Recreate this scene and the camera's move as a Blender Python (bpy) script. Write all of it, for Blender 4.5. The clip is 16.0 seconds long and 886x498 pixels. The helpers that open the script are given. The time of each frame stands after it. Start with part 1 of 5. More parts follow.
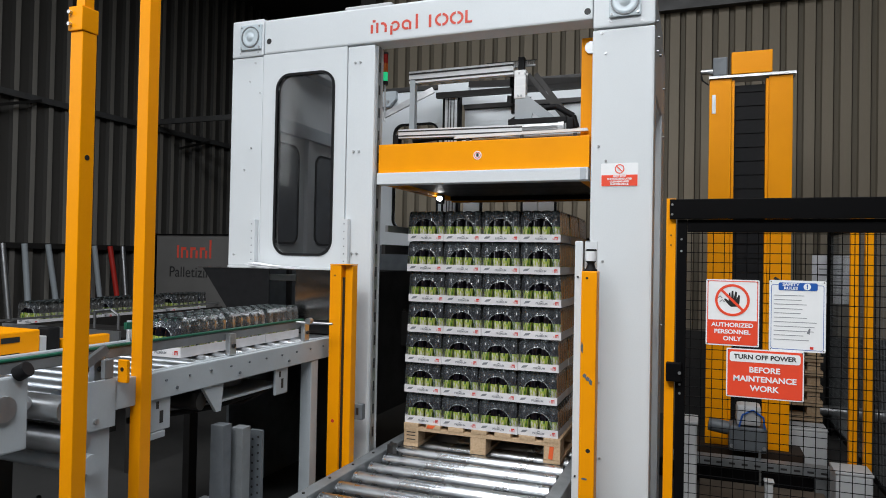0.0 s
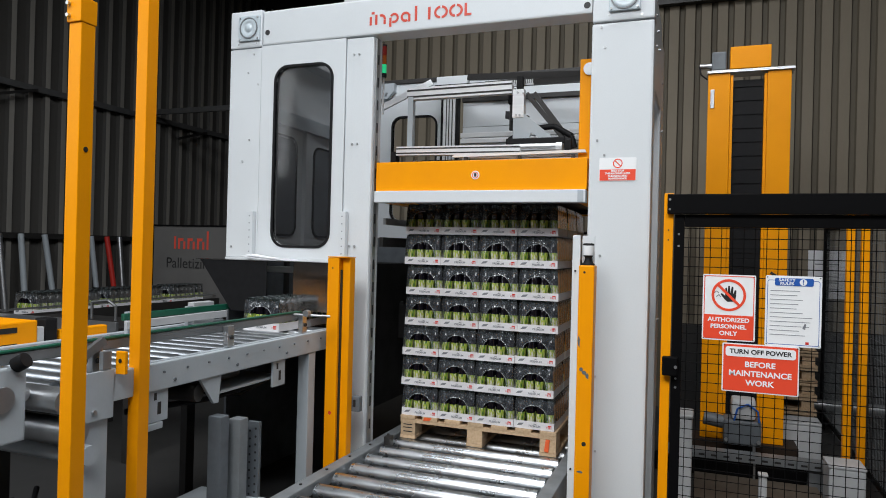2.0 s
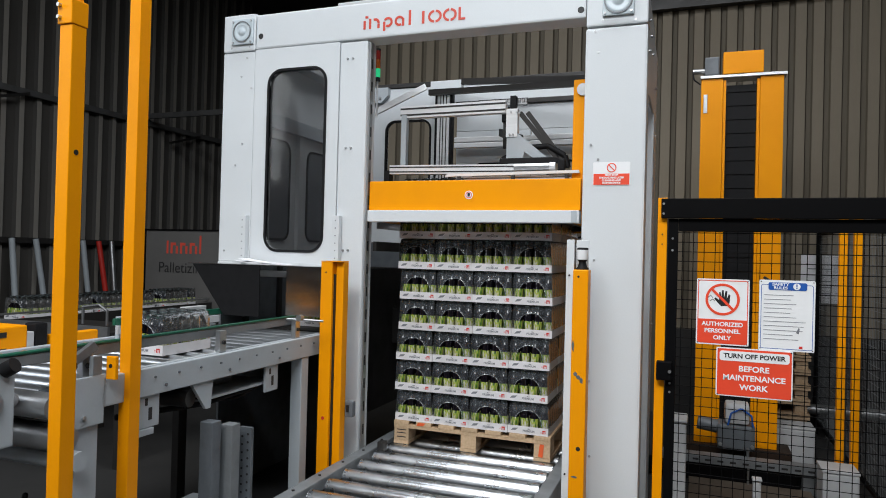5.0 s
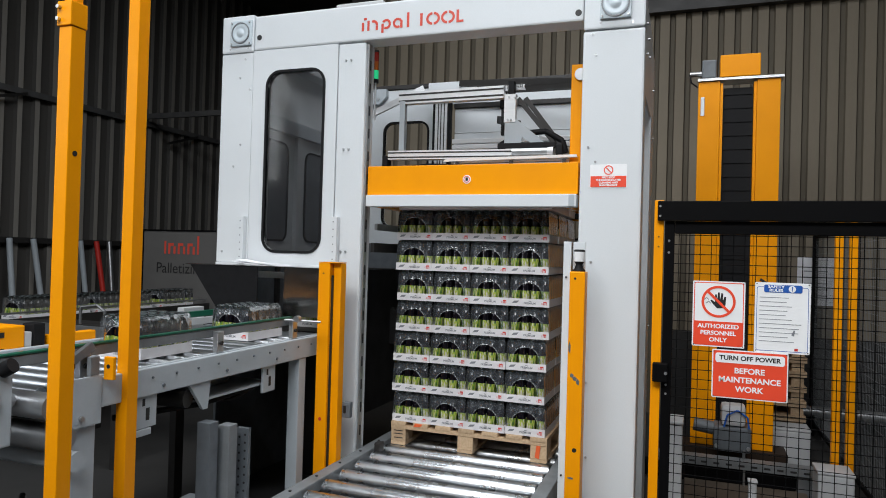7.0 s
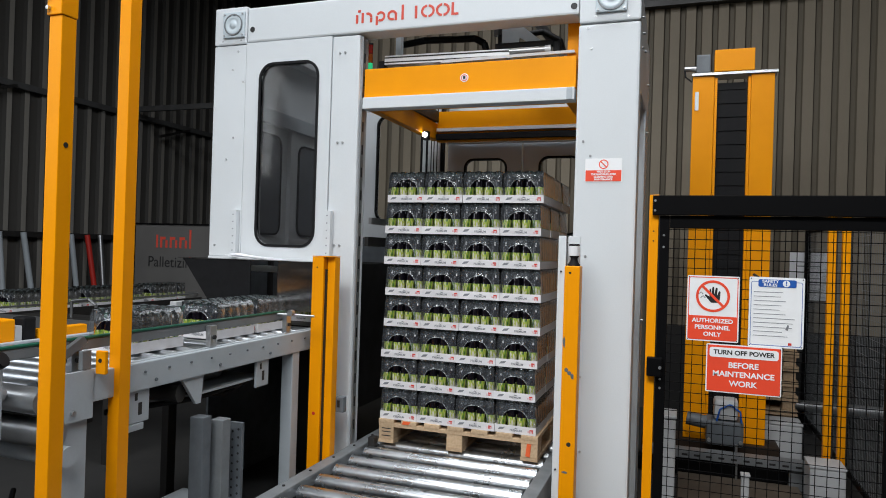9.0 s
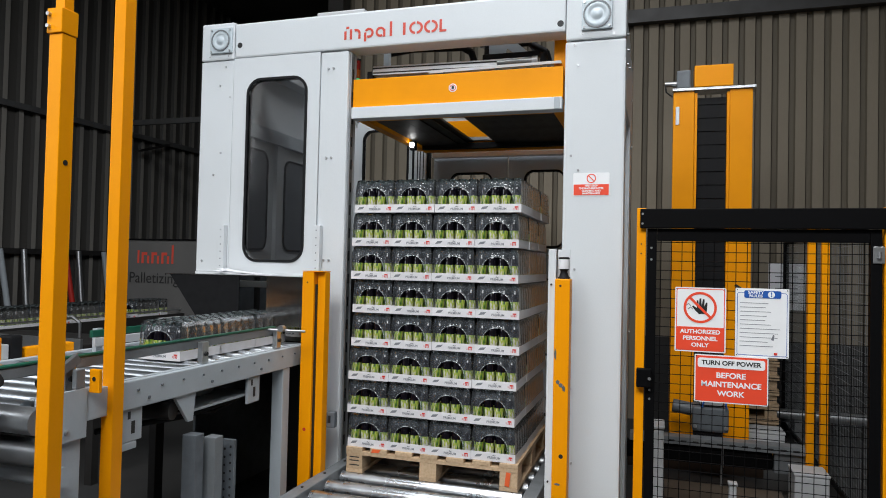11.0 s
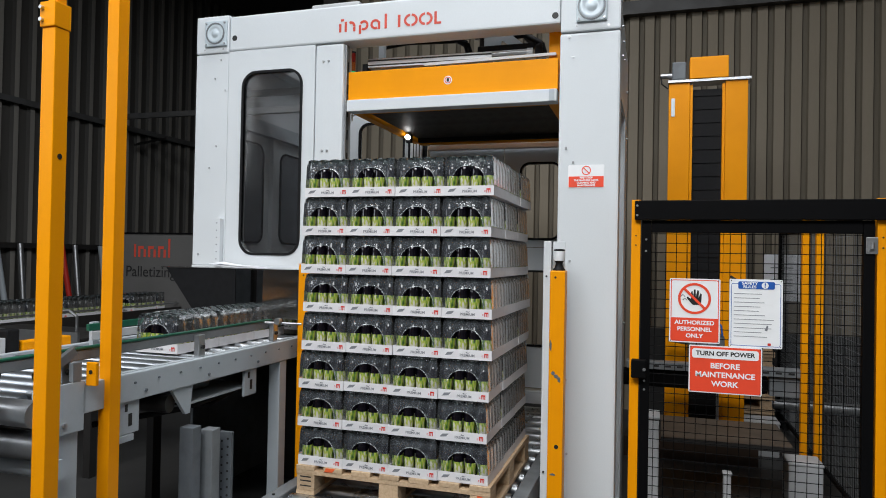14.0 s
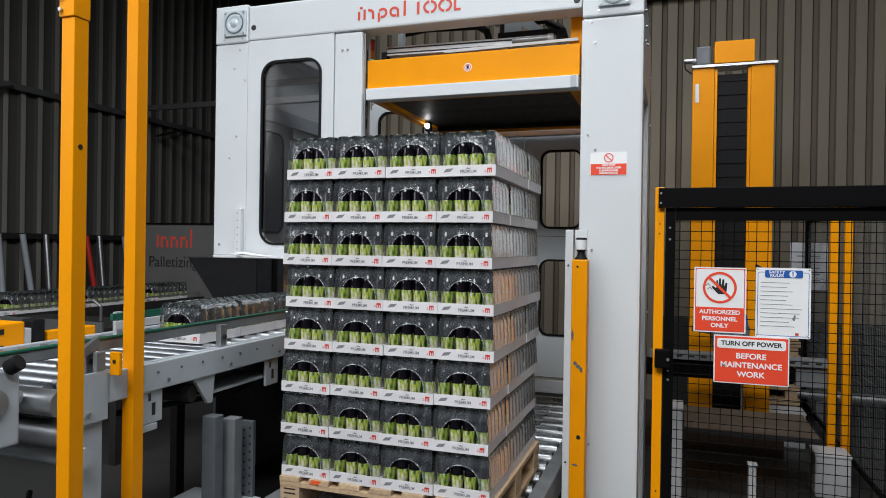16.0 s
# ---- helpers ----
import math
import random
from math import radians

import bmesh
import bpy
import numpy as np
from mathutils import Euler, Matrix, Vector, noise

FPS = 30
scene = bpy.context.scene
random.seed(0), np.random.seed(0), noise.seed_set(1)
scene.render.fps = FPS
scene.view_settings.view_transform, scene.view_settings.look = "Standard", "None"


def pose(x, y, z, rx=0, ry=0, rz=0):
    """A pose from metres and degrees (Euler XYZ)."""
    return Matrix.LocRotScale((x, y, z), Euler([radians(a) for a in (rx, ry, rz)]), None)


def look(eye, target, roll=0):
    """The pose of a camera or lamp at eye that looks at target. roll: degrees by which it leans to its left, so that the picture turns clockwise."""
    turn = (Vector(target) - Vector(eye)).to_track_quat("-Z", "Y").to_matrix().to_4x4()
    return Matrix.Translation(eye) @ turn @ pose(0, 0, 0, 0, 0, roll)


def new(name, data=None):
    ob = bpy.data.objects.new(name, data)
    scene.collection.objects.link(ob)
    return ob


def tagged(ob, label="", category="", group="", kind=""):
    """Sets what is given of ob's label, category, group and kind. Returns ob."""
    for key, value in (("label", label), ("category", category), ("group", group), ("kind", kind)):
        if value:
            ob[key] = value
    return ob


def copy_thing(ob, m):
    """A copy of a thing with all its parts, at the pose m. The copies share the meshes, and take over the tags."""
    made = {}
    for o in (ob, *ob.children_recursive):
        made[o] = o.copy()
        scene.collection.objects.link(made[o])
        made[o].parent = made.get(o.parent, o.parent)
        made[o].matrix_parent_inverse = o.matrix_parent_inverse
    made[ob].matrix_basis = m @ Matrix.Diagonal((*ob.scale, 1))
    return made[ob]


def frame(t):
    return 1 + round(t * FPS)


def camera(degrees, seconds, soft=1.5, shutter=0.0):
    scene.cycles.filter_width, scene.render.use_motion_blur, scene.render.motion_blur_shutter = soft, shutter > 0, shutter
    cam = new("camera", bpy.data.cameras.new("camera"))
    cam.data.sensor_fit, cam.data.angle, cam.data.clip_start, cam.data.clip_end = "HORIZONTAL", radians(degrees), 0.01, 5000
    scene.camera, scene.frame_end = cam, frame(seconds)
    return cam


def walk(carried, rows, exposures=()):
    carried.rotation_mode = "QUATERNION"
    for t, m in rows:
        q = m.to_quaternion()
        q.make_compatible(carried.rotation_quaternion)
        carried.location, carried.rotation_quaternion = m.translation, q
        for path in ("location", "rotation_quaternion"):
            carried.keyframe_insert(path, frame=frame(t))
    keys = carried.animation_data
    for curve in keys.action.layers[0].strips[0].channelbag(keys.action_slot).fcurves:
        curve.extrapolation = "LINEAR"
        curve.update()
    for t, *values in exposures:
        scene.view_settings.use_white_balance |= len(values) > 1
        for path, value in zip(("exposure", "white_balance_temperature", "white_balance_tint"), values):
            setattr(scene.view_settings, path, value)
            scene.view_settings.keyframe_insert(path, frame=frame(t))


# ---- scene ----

# camera
cam = camera(66.33, 16.0, soft=0.95)


def row(t, x, y, z, yaw, pitch, roll):
    a, b = radians(yaw), radians(pitch)
    way = Vector((-math.sin(a) * math.cos(b), math.cos(a) * math.cos(b), math.sin(b)))
    return t, look((x, y, z), Vector((x, y, z)) + way, roll)


PATH = [
    (0, 0.000, 0.000, 1.600, 20.95, 0.79, 1.09),
    (0.5, -0.008, -0.002, 1.607, 21.00, 0.61, 1.23),
    (1, -0.007, -0.003, 1.607, 20.96, 0.56, 1.27),
    (1.5, -0.003, -0.005, 1.605, 20.87, 0.40, 1.37),
    (2, -0.003, -0.006, 1.606, 20.68, 0.13, 1.45),
    (2.5, -0.004, -0.003, 1.606, 20.63, 0.10, 1.36),
    (3, -0.009, -0.000, 1.606, 20.46, 0.93, 1.54),
    (3.5, -0.012, 0.009, 1.607, 20.35, 0.86, 1.59),
    (4, -0.010, 0.008, 1.605, 20.29, 0.51, 1.40),
    (6.5, -0.002, -0.003, 1.603, 20.00, 0.63, 1.64),
    (7, -0.000, -0.005, 1.606, 20.00, 0.64, 1.64),
    (7.5, -0.001, -0.005, 1.605, 19.89, 0.67, 1.74),
    (8, -0.000, -0.005, 1.602, 19.79, 0.79, 1.78),
    (8.5, -0.006, 0.000, 1.603, 19.39, 0.47, 1.87),
    (9, -0.014, 0.005, 1.603, 19.37, 0.20, 1.75),
    (9.5, -0.037, -0.006, 1.610, 19.62, 0.86, 1.69),
    (10, -0.052, -0.024, 1.610, 18.37, 1.65, 1.47),
    (10.2, -0.057, -0.030, 1.608, 17.67, 1.70, 1.23),
    (12.5, -0.073, -0.041, 1.609, 17.66, 0.79, 1.35),
    (13, -0.070, -0.041, 1.608, 17.81, 0.80, 1.16),
    (13.5, -0.062, -0.041, 1.606, 17.78, 0.78, 1.53),
    (14, -0.055, -0.045, 1.606, 17.37, 0.72, 1.07),
    (14.5, -0.061, -0.034, 1.608, 17.83, 0.49, 0.31),
    (15, -0.061, -0.026, 1.608, 18.65, 0.39, 0.66),
    (15.5, -0.061, -0.022, 1.605, 18.99, 0.09, 0.80),
    (16, -0.067, -0.022, 1.605, 19.01, -0.20, 0.87),
]
walk(cam, [row(*r) for r in PATH], exposures=[(0, 0.0), (16, 0.0)])

# daylight falls through a roof light before the machine; unseen lamps over it and in a high west wall opening are added
# to brighten its inside and the rollers
world = bpy.data.worlds.new("world")
scene.world = world
world.use_nodes = True
wn = world.node_tree.nodes
sky = wn.new("ShaderNodeTexSky")
sky.sky_type, sky.sun_disc = "NISHITA", False
sky.sun_elevation, sky.sun_rotation = radians(40), radians(200)
wn["Background"].inputs["Strength"].default_value = 0.12
world.node_tree.links.new(sky.outputs[0], wn["Background"].inputs["Color"])
sun = new("sun", bpy.data.lights.new("sun", "SUN"))
sun.data.energy, sun.data.angle, sun.data.color = 0.5, radians(12), (1.0, 0.96, 0.9)
sun.matrix_world = look((2, -20, 18), (0, 0, 0))


def area(name, eye, target, w, h, energy, colour):
    a = bpy.data.lights.new(name, "AREA")
    a.shape, a.size, a.size_y, a.energy, a.color = "RECTANGLE", w, h, energy, colour
    new(name, a).matrix_world = look(eye, target)


area("roof_light_front", (-0.7, -2.2, 6.12), (-0.7, -2.2, 0), 5.4, 3.6, 630, (0.93, 0.97, 1.0))
area("roof_fill_rear", (-1.0, 2.9, 6.12), (-1.0, 2.9, 0), 3.6, 1.5, 180, (0.94, 0.97, 1.0))
area("west_fill_light", (-7.86, -1.9, 4.1), (0, -1.9, 3.2), 5.0, 2.1, 110, (0.95, 0.98, 1.0))


# materials
def mat(name, colour, rough=0.5, metal=0.0, vary=0.12, scale=6.0, fine=90.0, bump=0.05, stretch=(1, 1, 1), dirt=None, spec=0.5, coat=0.0, rand=0.0):
    """A procedural surface: coarse stains and fine grain in colour and gloss, with fine relief."""
    m = bpy.data.materials.new(name)
    m.use_nodes = True
    nt = m.node_tree
    n, l = nt.nodes, nt.links
    b = n["Principled BSDF"]
    b.inputs["Metallic"].default_value = metal
    b.inputs["Specular IOR Level"].default_value = spec
    b.inputs["Coat Weight"].default_value = coat
    tc, mp = n.new("ShaderNodeTexCoord"), n.new("ShaderNodeMapping")
    mp.inputs["Scale"].default_value = stretch
    l.new(tc.outputs["Object"], mp.inputs["Vector"])
    big, small = n.new("ShaderNodeTexNoise"), n.new("ShaderNodeTexNoise")
    big.inputs["Scale"].default_value, big.inputs["Detail"].default_value = scale, 5
    small.inputs["Scale"].default_value, small.inputs["Detail"].default_value = fine, 3
    for q in (big, small):
        l.new(mp.outputs[0], q.inputs["Vector"])
    dark = dirt or tuple(c * (1 - 2.2 * vary) for c in colour)
    r1, r2 = n.new("ShaderNodeMix"), n.new("ShaderNodeMix")
    r1.data_type = r2.data_type = "RGBA"
    ramp = n.new("ShaderNodeMapRange")
    ramp.inputs["From Min"].default_value, ramp.inputs["From Max"].default_value = 0.42, 0.72
    l.new(big.outputs["Fac"], ramp.inputs["Value"])
    mul = n.new("ShaderNodeMath")
    mul.operation, mul.inputs[1].default_value = "MULTIPLY", min(1.0, vary * 4) if dirt else 1.0
    l.new(ramp.outputs[0], mul.inputs[0])
    l.new(mul.outputs[0], r1.inputs["Factor"])
    r1.inputs["A"].default_value, r1.inputs["B"].default_value = (*colour, 1), (*dark, 1)
    r2.blend_type = "MULTIPLY"
    r2.inputs["Factor"].default_value = min(1.0, vary * 2.5)
    l.new(r1.outputs["Result"], r2.inputs["A"])
    gray = n.new("ShaderNodeMapRange")
    gray.inputs["To Min"].default_value, gray.inputs["To Max"].default_value = 0.72, 1.2
    l.new(small.outputs["Fac"], gray.inputs["Value"])
    l.new(gray.outputs[0], r2.inputs["B"])
    out = r2.outputs["Result"]
    if rand:
        info, hue = n.new("ShaderNodeObjectInfo"), n.new("ShaderNodeHueSaturation")
        mr = n.new("ShaderNodeMapRange")
        mr.inputs["To Min"].default_value, mr.inputs["To Max"].default_value = 1 - rand, 1 + rand
        l.new(info.outputs["Random"], mr.inputs["Value"])
        l.new(mr.outputs[0], hue.inputs["Value"])
        l.new(out, hue.inputs["Color"])
        out = hue.outputs[0]
    l.new(out, b.inputs["Base Color"])
    rr = n.new("ShaderNodeMapRange")
    rr.inputs["To Min"].default_value, rr.inputs["To Max"].default_value = max(0.02, rough - 0.12), min(1, rough + 0.14)
    l.new(big.outputs["Fac"], rr.inputs["Value"])
    l.new(rr.outputs[0], b.inputs["Roughness"])
    bp = n.new("ShaderNodeBump")
    bp.inputs["Strength"].default_value, bp.inputs["Distance"].default_value = bump, 0.003
    l.new(small.outputs["Fac"], bp.inputs["Height"])
    l.new(bp.outputs[0], b.inputs["Normal"])
    return m


def glow(name, colour, strength):
    m = mat(name, colour, 0.3, 0, 0.02)
    b = m.node_tree.nodes["Principled BSDF"]
    b.inputs["Emission Color"].default_value, b.inputs["Emission Strength"].default_value = (*colour, 1), strength
    return m


def see_through(name, colour, alpha, rough, bump=0.1, scale=30.0, even=False):
    """Clear sheet: mostly lets light straight through, with gloss and a wrinkled haze."""
    m = bpy.data.materials.new(name)
    m.use_nodes = True
    n, l = m.node_tree.nodes, m.node_tree.links
    b, t, mix = n["Principled BSDF"], n.new("ShaderNodeBsdfTransparent"), n.new("ShaderNodeMixShader")
    tex, mr, bp = n.new("ShaderNodeTexNoise"), n.new("ShaderNodeMapRange"), n.new("ShaderNodeBump")
    tc = n.new("ShaderNodeTexCoord")
    l.new(tc.outputs["Object"], tex.inputs["Vector"])
    tex.inputs["Scale"].default_value, tex.inputs["Detail"].default_value = scale, 4
    mr.inputs["From Min"].default_value, mr.inputs["From Max"].default_value = 0.35, 0.7
    lo, hi = (alpha, alpha) if even else (alpha * 0.35, min(1, alpha * 1.9))
    mr.inputs["To Min"].default_value, mr.inputs["To Max"].default_value = lo, hi
    l.new(tex.outputs["Fac"], mr.inputs["Value"])
    l.new(tex.outputs["Fac"], bp.inputs["Height"])
    bp.inputs["Strength"].default_value, bp.inputs["Distance"].default_value = bump, 0.01
    l.new(bp.outputs[0], b.inputs["Normal"])
    b.inputs["Base Color"].default_value, b.inputs["Roughness"].default_value = (*colour, 1), rough
    l.new(mr.outputs[0], mix.inputs[0])
    l.new(t.outputs[0], mix.inputs[1])
    l.new(b.outputs[0], mix.inputs[2])
    fr, gl, top = n.new("ShaderNodeFresnel"), n.new("ShaderNodeBsdfAnisotropic"), n.new("ShaderNodeMixShader")
    fr.inputs["IOR"].default_value, gl.inputs["Roughness"].default_value = 1.2, rough + 0.10
    l.new(bp.outputs[0], fr.inputs["Normal"])
    l.new(bp.outputs[0], gl.inputs["Normal"])
    l.new(fr.outputs[0], top.inputs[0])
    l.new(mix.outputs[0], top.inputs[1])
    l.new(gl.outputs[0], top.inputs[2])
    l.new(top.outputs[0], n["Material Output"].inputs[0])
    return m


M = dict(
    white=mat("white_machine_paint", (0.67, 0.70, 0.72), 0.40, 0, 0.06, 2.5, 140, 0.03, dirt=(0.57, 0.595, 0.61), spec=0.3),
    grey=mat("grey_conveyor_paint", (0.43, 0.47, 0.50), 0.42, 0, 0.07, 5, 120, 0.05, dirt=(0.28, 0.30, 0.31), spec=0.35),
    rail=mat("worn_grey_rail_paint", (0.20, 0.215, 0.225), 0.45, 0.1, 0.14, 6, 110, 0.06, dirt=(0.10, 0.105, 0.11)),
    yellow=mat("yellow_paint", (0.92, 0.335, 0.0005), 0.42, 0, 0.05, 4, 150, 0.04, dirt=(0.66, 0.22, 0.002), spec=0.15),
    alu=mat("aluminium", (0.82, 0.83, 0.84), 0.34, 0.3, 0.05, 4, 160, 0.03, (1, 12, 12)),
    zinc=mat("galvanised_steel", (0.50, 0.51, 0.52), 0.34, 0.9, 0.10, 9, 70, 0.05, rand=0.12),
    chrome=mat("polished_roller_steel", (0.62, 0.65, 0.68), 0.27, 1.0, 0.008, 8, 120, 0.0, rand=0.06),
    satin=mat("satin_roller_steel", (0.55, 0.58, 0.61), 0.30, 0.95, 0.03, 8, 120, 0.01, rand=0.10),
    plinth=mat("foot_shade_brown", (0.035, 0.022, 0.015), 0.55, 0, 0.15, 5, 90, 0.06, dirt=(0.02, 0.014, 0.01), spec=0.2),
    deck=mat("brown_deck_board", (0.11, 0.088, 0.068), 0.6, 0, 0.12, 5, 80, 0.08, dirt=(0.06, 0.045, 0.034), spec=0.25),
    stain=mat("stainless_sheet", (0.42, 0.41, 0.40), 0.16, 1.0, 0.05, 3, 200, 0.02, (1, 1, 8)),
    black=mat("black_powder_coat", (0.004, 0.004, 0.0045), 0.5, 0, 0.1, 8, 200, 0.05, spec=0.06),
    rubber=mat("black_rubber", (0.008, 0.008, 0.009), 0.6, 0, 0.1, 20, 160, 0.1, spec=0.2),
    dark=mat("oily_and_shaded_steel", (0.03, 0.028, 0.027), 0.5, 0.2, 0.15, 8, 90, 0.08, dirt=(0.02, 0.018, 0.016)),
    motor=mat("grey_cast_and_shaded_steel", (0.13, 0.145, 0.16), 0.5, 0.1, 0.1, 12, 120, 0.15),
    concrete=mat("worn_concrete", (0.040, 0.039, 0.038), 0.6, 0, 0.16, 1.3, 40, 0.12, dirt=(0.03, 0.03, 0.031), spec=0.25),
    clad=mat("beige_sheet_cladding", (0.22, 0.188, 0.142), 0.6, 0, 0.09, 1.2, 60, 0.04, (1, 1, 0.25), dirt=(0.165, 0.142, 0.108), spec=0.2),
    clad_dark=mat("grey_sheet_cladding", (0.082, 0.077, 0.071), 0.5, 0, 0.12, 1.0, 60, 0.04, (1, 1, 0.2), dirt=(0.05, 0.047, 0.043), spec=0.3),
    # paler crest colour stands for light caught on the ribs
    crest=mat("lit_sheet_rib", (0.30, 0.28, 0.25), 0.5, 0, 0.12, 1.5, 60, 0.04, (1, 1, 0.2), dirt=(0.13, 0.127, 0.12)),
    # groove colour carries the shade between the beige ribs
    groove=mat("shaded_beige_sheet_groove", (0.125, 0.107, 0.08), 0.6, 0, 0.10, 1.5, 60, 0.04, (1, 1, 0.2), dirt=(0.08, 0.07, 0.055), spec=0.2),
    girt=mat("grey_primer_steel", (0.10, 0.10, 0.10), 0.5, 0.1, 0.12, 6, 90, 0.06, dirt=(0.05, 0.048, 0.045)),
    wood=mat("pale_pallet_wood", (0.58, 0.42, 0.265), 0.7, 0, 0.14, 5, 60, 0.25, (14, 1, 14), dirt=(0.38, 0.23, 0.12), rand=0.12),
    tray=mat("white_printed_board", (0.74, 0.73, 0.745), 0.55, 0, 0.04, 14, 120, 0.08, rand=0.05),
    glass=mat("dark_juice_bottle", (0.004, 0.003, 0.006), 0.10, 0, 0.02, 10, 60, 0.0, spec=0.6),
    clear=mat("pale_bottle_neck", (0.014, 0.018, 0.019), 0.15, 0, 0.02, 10, 60, 0.0, spec=0.6),
    cap=mat("grey_green_cap", (0.032, 0.052, 0.047), 0.3, 0, 0.03),
    label=mat("green_bottle_label", (0.40, 0.47, 0.05), 0.45, 0, 0.30, 42, 150, 0.0, dirt=(0.03, 0.09, 0.015), rand=0.25),
    print_grey=mat("grey_print", (0.20, 0.21, 0.23), 0.6, 0, 0.05),
    print_red=mat("red_print", (0.62, 0.03, 0.02), 0.5, 0, 0.04),
    red=mat("red_sign_paint", (0.86, 0.075, 0.03), 0.4, 0, 0.03, 8, 100, 0.02),
    logo_red=mat("red_vinyl", (0.66, 0.07, 0.04), 0.4, 0, 0.04, 8, 100, 0.02),
    sign=mat("white_sign_plate", (0.88, 0.89, 0.90), 0.35, 0, 0.02, 8, 100, 0.02),
    ink=mat("black_ink", (0.012, 0.012, 0.012), 0.5, 0, 0.02),
    blue=mat("blue_sign_paint", (0.015, 0.10, 0.42), 0.4, 0, 0.03),
    orange=mat("orange_spray_mark", (0.85, 0.13, 0.03), 0.6, 0, 0.1),
    green=mat("green_guide_strip", (0.01, 0.10, 0.06), 0.35, 0, 0.08),
    # banner grey is darkened for the shadow on the board
    banner=mat("shaded_banner_grey", (0.115, 0.11, 0.105), 0.6, 0, 0.06, 3, 60, 0.03),
    paper=mat("white_paper", (0.8, 0.81, 0.84), 0.6, 0, 0.03),
    frost=mat("frosted_lens", (0.55, 0.62, 0.66), 0.25, 0, 0.04),
    red_lens=mat("red_lens", (0.20, 0.012, 0.008), 0.2, 0, 0.04),
    amber_lens=mat("amber_lens", (0.30, 0.07, 0.01), 0.2, 0, 0.04),
    green_lens=glow("lit_green_lens", (0.02, 0.45, 0.18), 0.7),
    lamp_lens=mat("bright_lamp_lens", (0.86, 0.87, 0.88), 0.15, 0, 0.03),
    led=glow("lit_led", (1.0, 1.0, 1.0), 14.0),
    cabinet=mat("pale_cabinet_paint", (0.52, 0.53, 0.54), 0.45, 0, 0.06, 4, 100, 0.03),
)
lab = M["label"].node_tree
lt, lr = lab.nodes.new("ShaderNodeTexNoise"), lab.nodes.new("ShaderNodeValToRGB")
lc0 = lab.nodes.new("ShaderNodeTexCoord")
lm = lab.nodes.new("ShaderNodeMapping")
lm.inputs["Scale"].default_value = (1, 1, 0.38)
lt.inputs["Scale"].default_value, lt.inputs["Detail"].default_value = 62, 1.5
lab.links.new(lc0.outputs["Object"], lm.inputs["Vector"])
lab.links.new(lm.outputs[0], lt.inputs["Vector"])
lab.links.new(lt.outputs["Fac"], lr.inputs["Fac"])
for pos, col in ((0.30, (0.03, 0.015, 0.03, 1)), (0.40, (0.04, 0.10, 0.02, 1)), (0.46, (0.13, 0.24, 0.03, 1)), (0.51, (0.30, 0.37, 0.035, 1)), (0.56, (0.38, 0.40, 0.10, 1)), (0.60, (0.52, 0.52, 0.42, 1))):
    lr.color_ramp.elements.new(pos).color = col
lr.color_ramp.elements[0].color, lr.color_ramp.elements[-1].color = (0.02, 0.008, 0.02, 1), (0.70, 0.66, 0.62, 1)
lab.links.new(lr.outputs["Color"], lab.nodes["Principled BSDF"].inputs["Base Color"])
M["film"] = see_through("shrink_film", (0.23, 0.25, 0.275), 0.14, 0.07, 0.55, 17)
M["pane"] = see_through("tinted_pane", (0.020, 0.020, 0.022), 0.34, 0.05, 0.0, 2, True)
M["bottle_side"] = see_through("hazy_film_side", (0.27, 0.27, 0.26), 0.22, 0.16, 0.5, 15)
M["film_glint"] = see_through("film_glint", (0.60, 0.65, 0.66), 0.30, 0.10, 0.8, 60)


# mesh helpers
def box(bm, x0, x1, y0, y1, z0, z1, bevel=0.0, mi=0):
    vs = [bm.verts.new(p) for p in ((x0, y0, z0), (x1, y0, z0), (x1, y1, z0), (x0, y1, z0), (x0, y0, z1), (x1, y0, z1), (x1, y1, z1), (x0, y1, z1))]
    fs = [bm.faces.new([vs[i] for i in q]) for q in ((3, 2, 1, 0), (4, 5, 6, 7), (0, 1, 5, 4), (1, 2, 6, 5), (2, 3, 7, 6), (3, 0, 4, 7))]
    for f in fs:
        f.material_index = mi
    if bevel:
        es = list({e for f in fs for e in f.edges})
        bmesh.ops.bevel(bm, geom=es, offset=bevel, segments=2, affect="EDGES", profile=0.6, material=mi)
    return vs


def boxes(*rows, bevel=0.0):
    bm = bmesh.new()
    for r in rows:
        box(bm, *r, bevel=bevel)
    return bm


def rod(bm, a, b, r, seg=12, r2=None, mi=0):
    a, b = Vector(a), Vector(b)
    d = b - a
    q = d.to_track_quat("Z", "Y")
    r2 = r if r2 is None else r2
    rings = []
    for p, k in ((a, r), (b, r2)):
        rings.append([bm.verts.new(p + q @ Vector((k * math.cos(2 * math.pi * i / seg), k * math.sin(2 * math.pi * i / seg), 0))) for i in range(seg)])
    for i in range(seg):
        f = bm.faces.new((rings[0][i], rings[0][(i + 1) % seg], rings[1][(i + 1) % seg], rings[1][i]))
        f.smooth, f.material_index = True, mi
    for ends in (rings[0][::-1], rings[1]):
        bm.faces.new([bm.verts.new(v.co) for v in ends]).material_index = mi


def rods(*rows):
    bm = bmesh.new()
    for r in rows:
        rod(bm, *r)
    return bm


def tube(bm, pts, r, seg=8):
    for a, b in zip(pts, pts[1:]):
        rod(bm, a, b, r, seg)


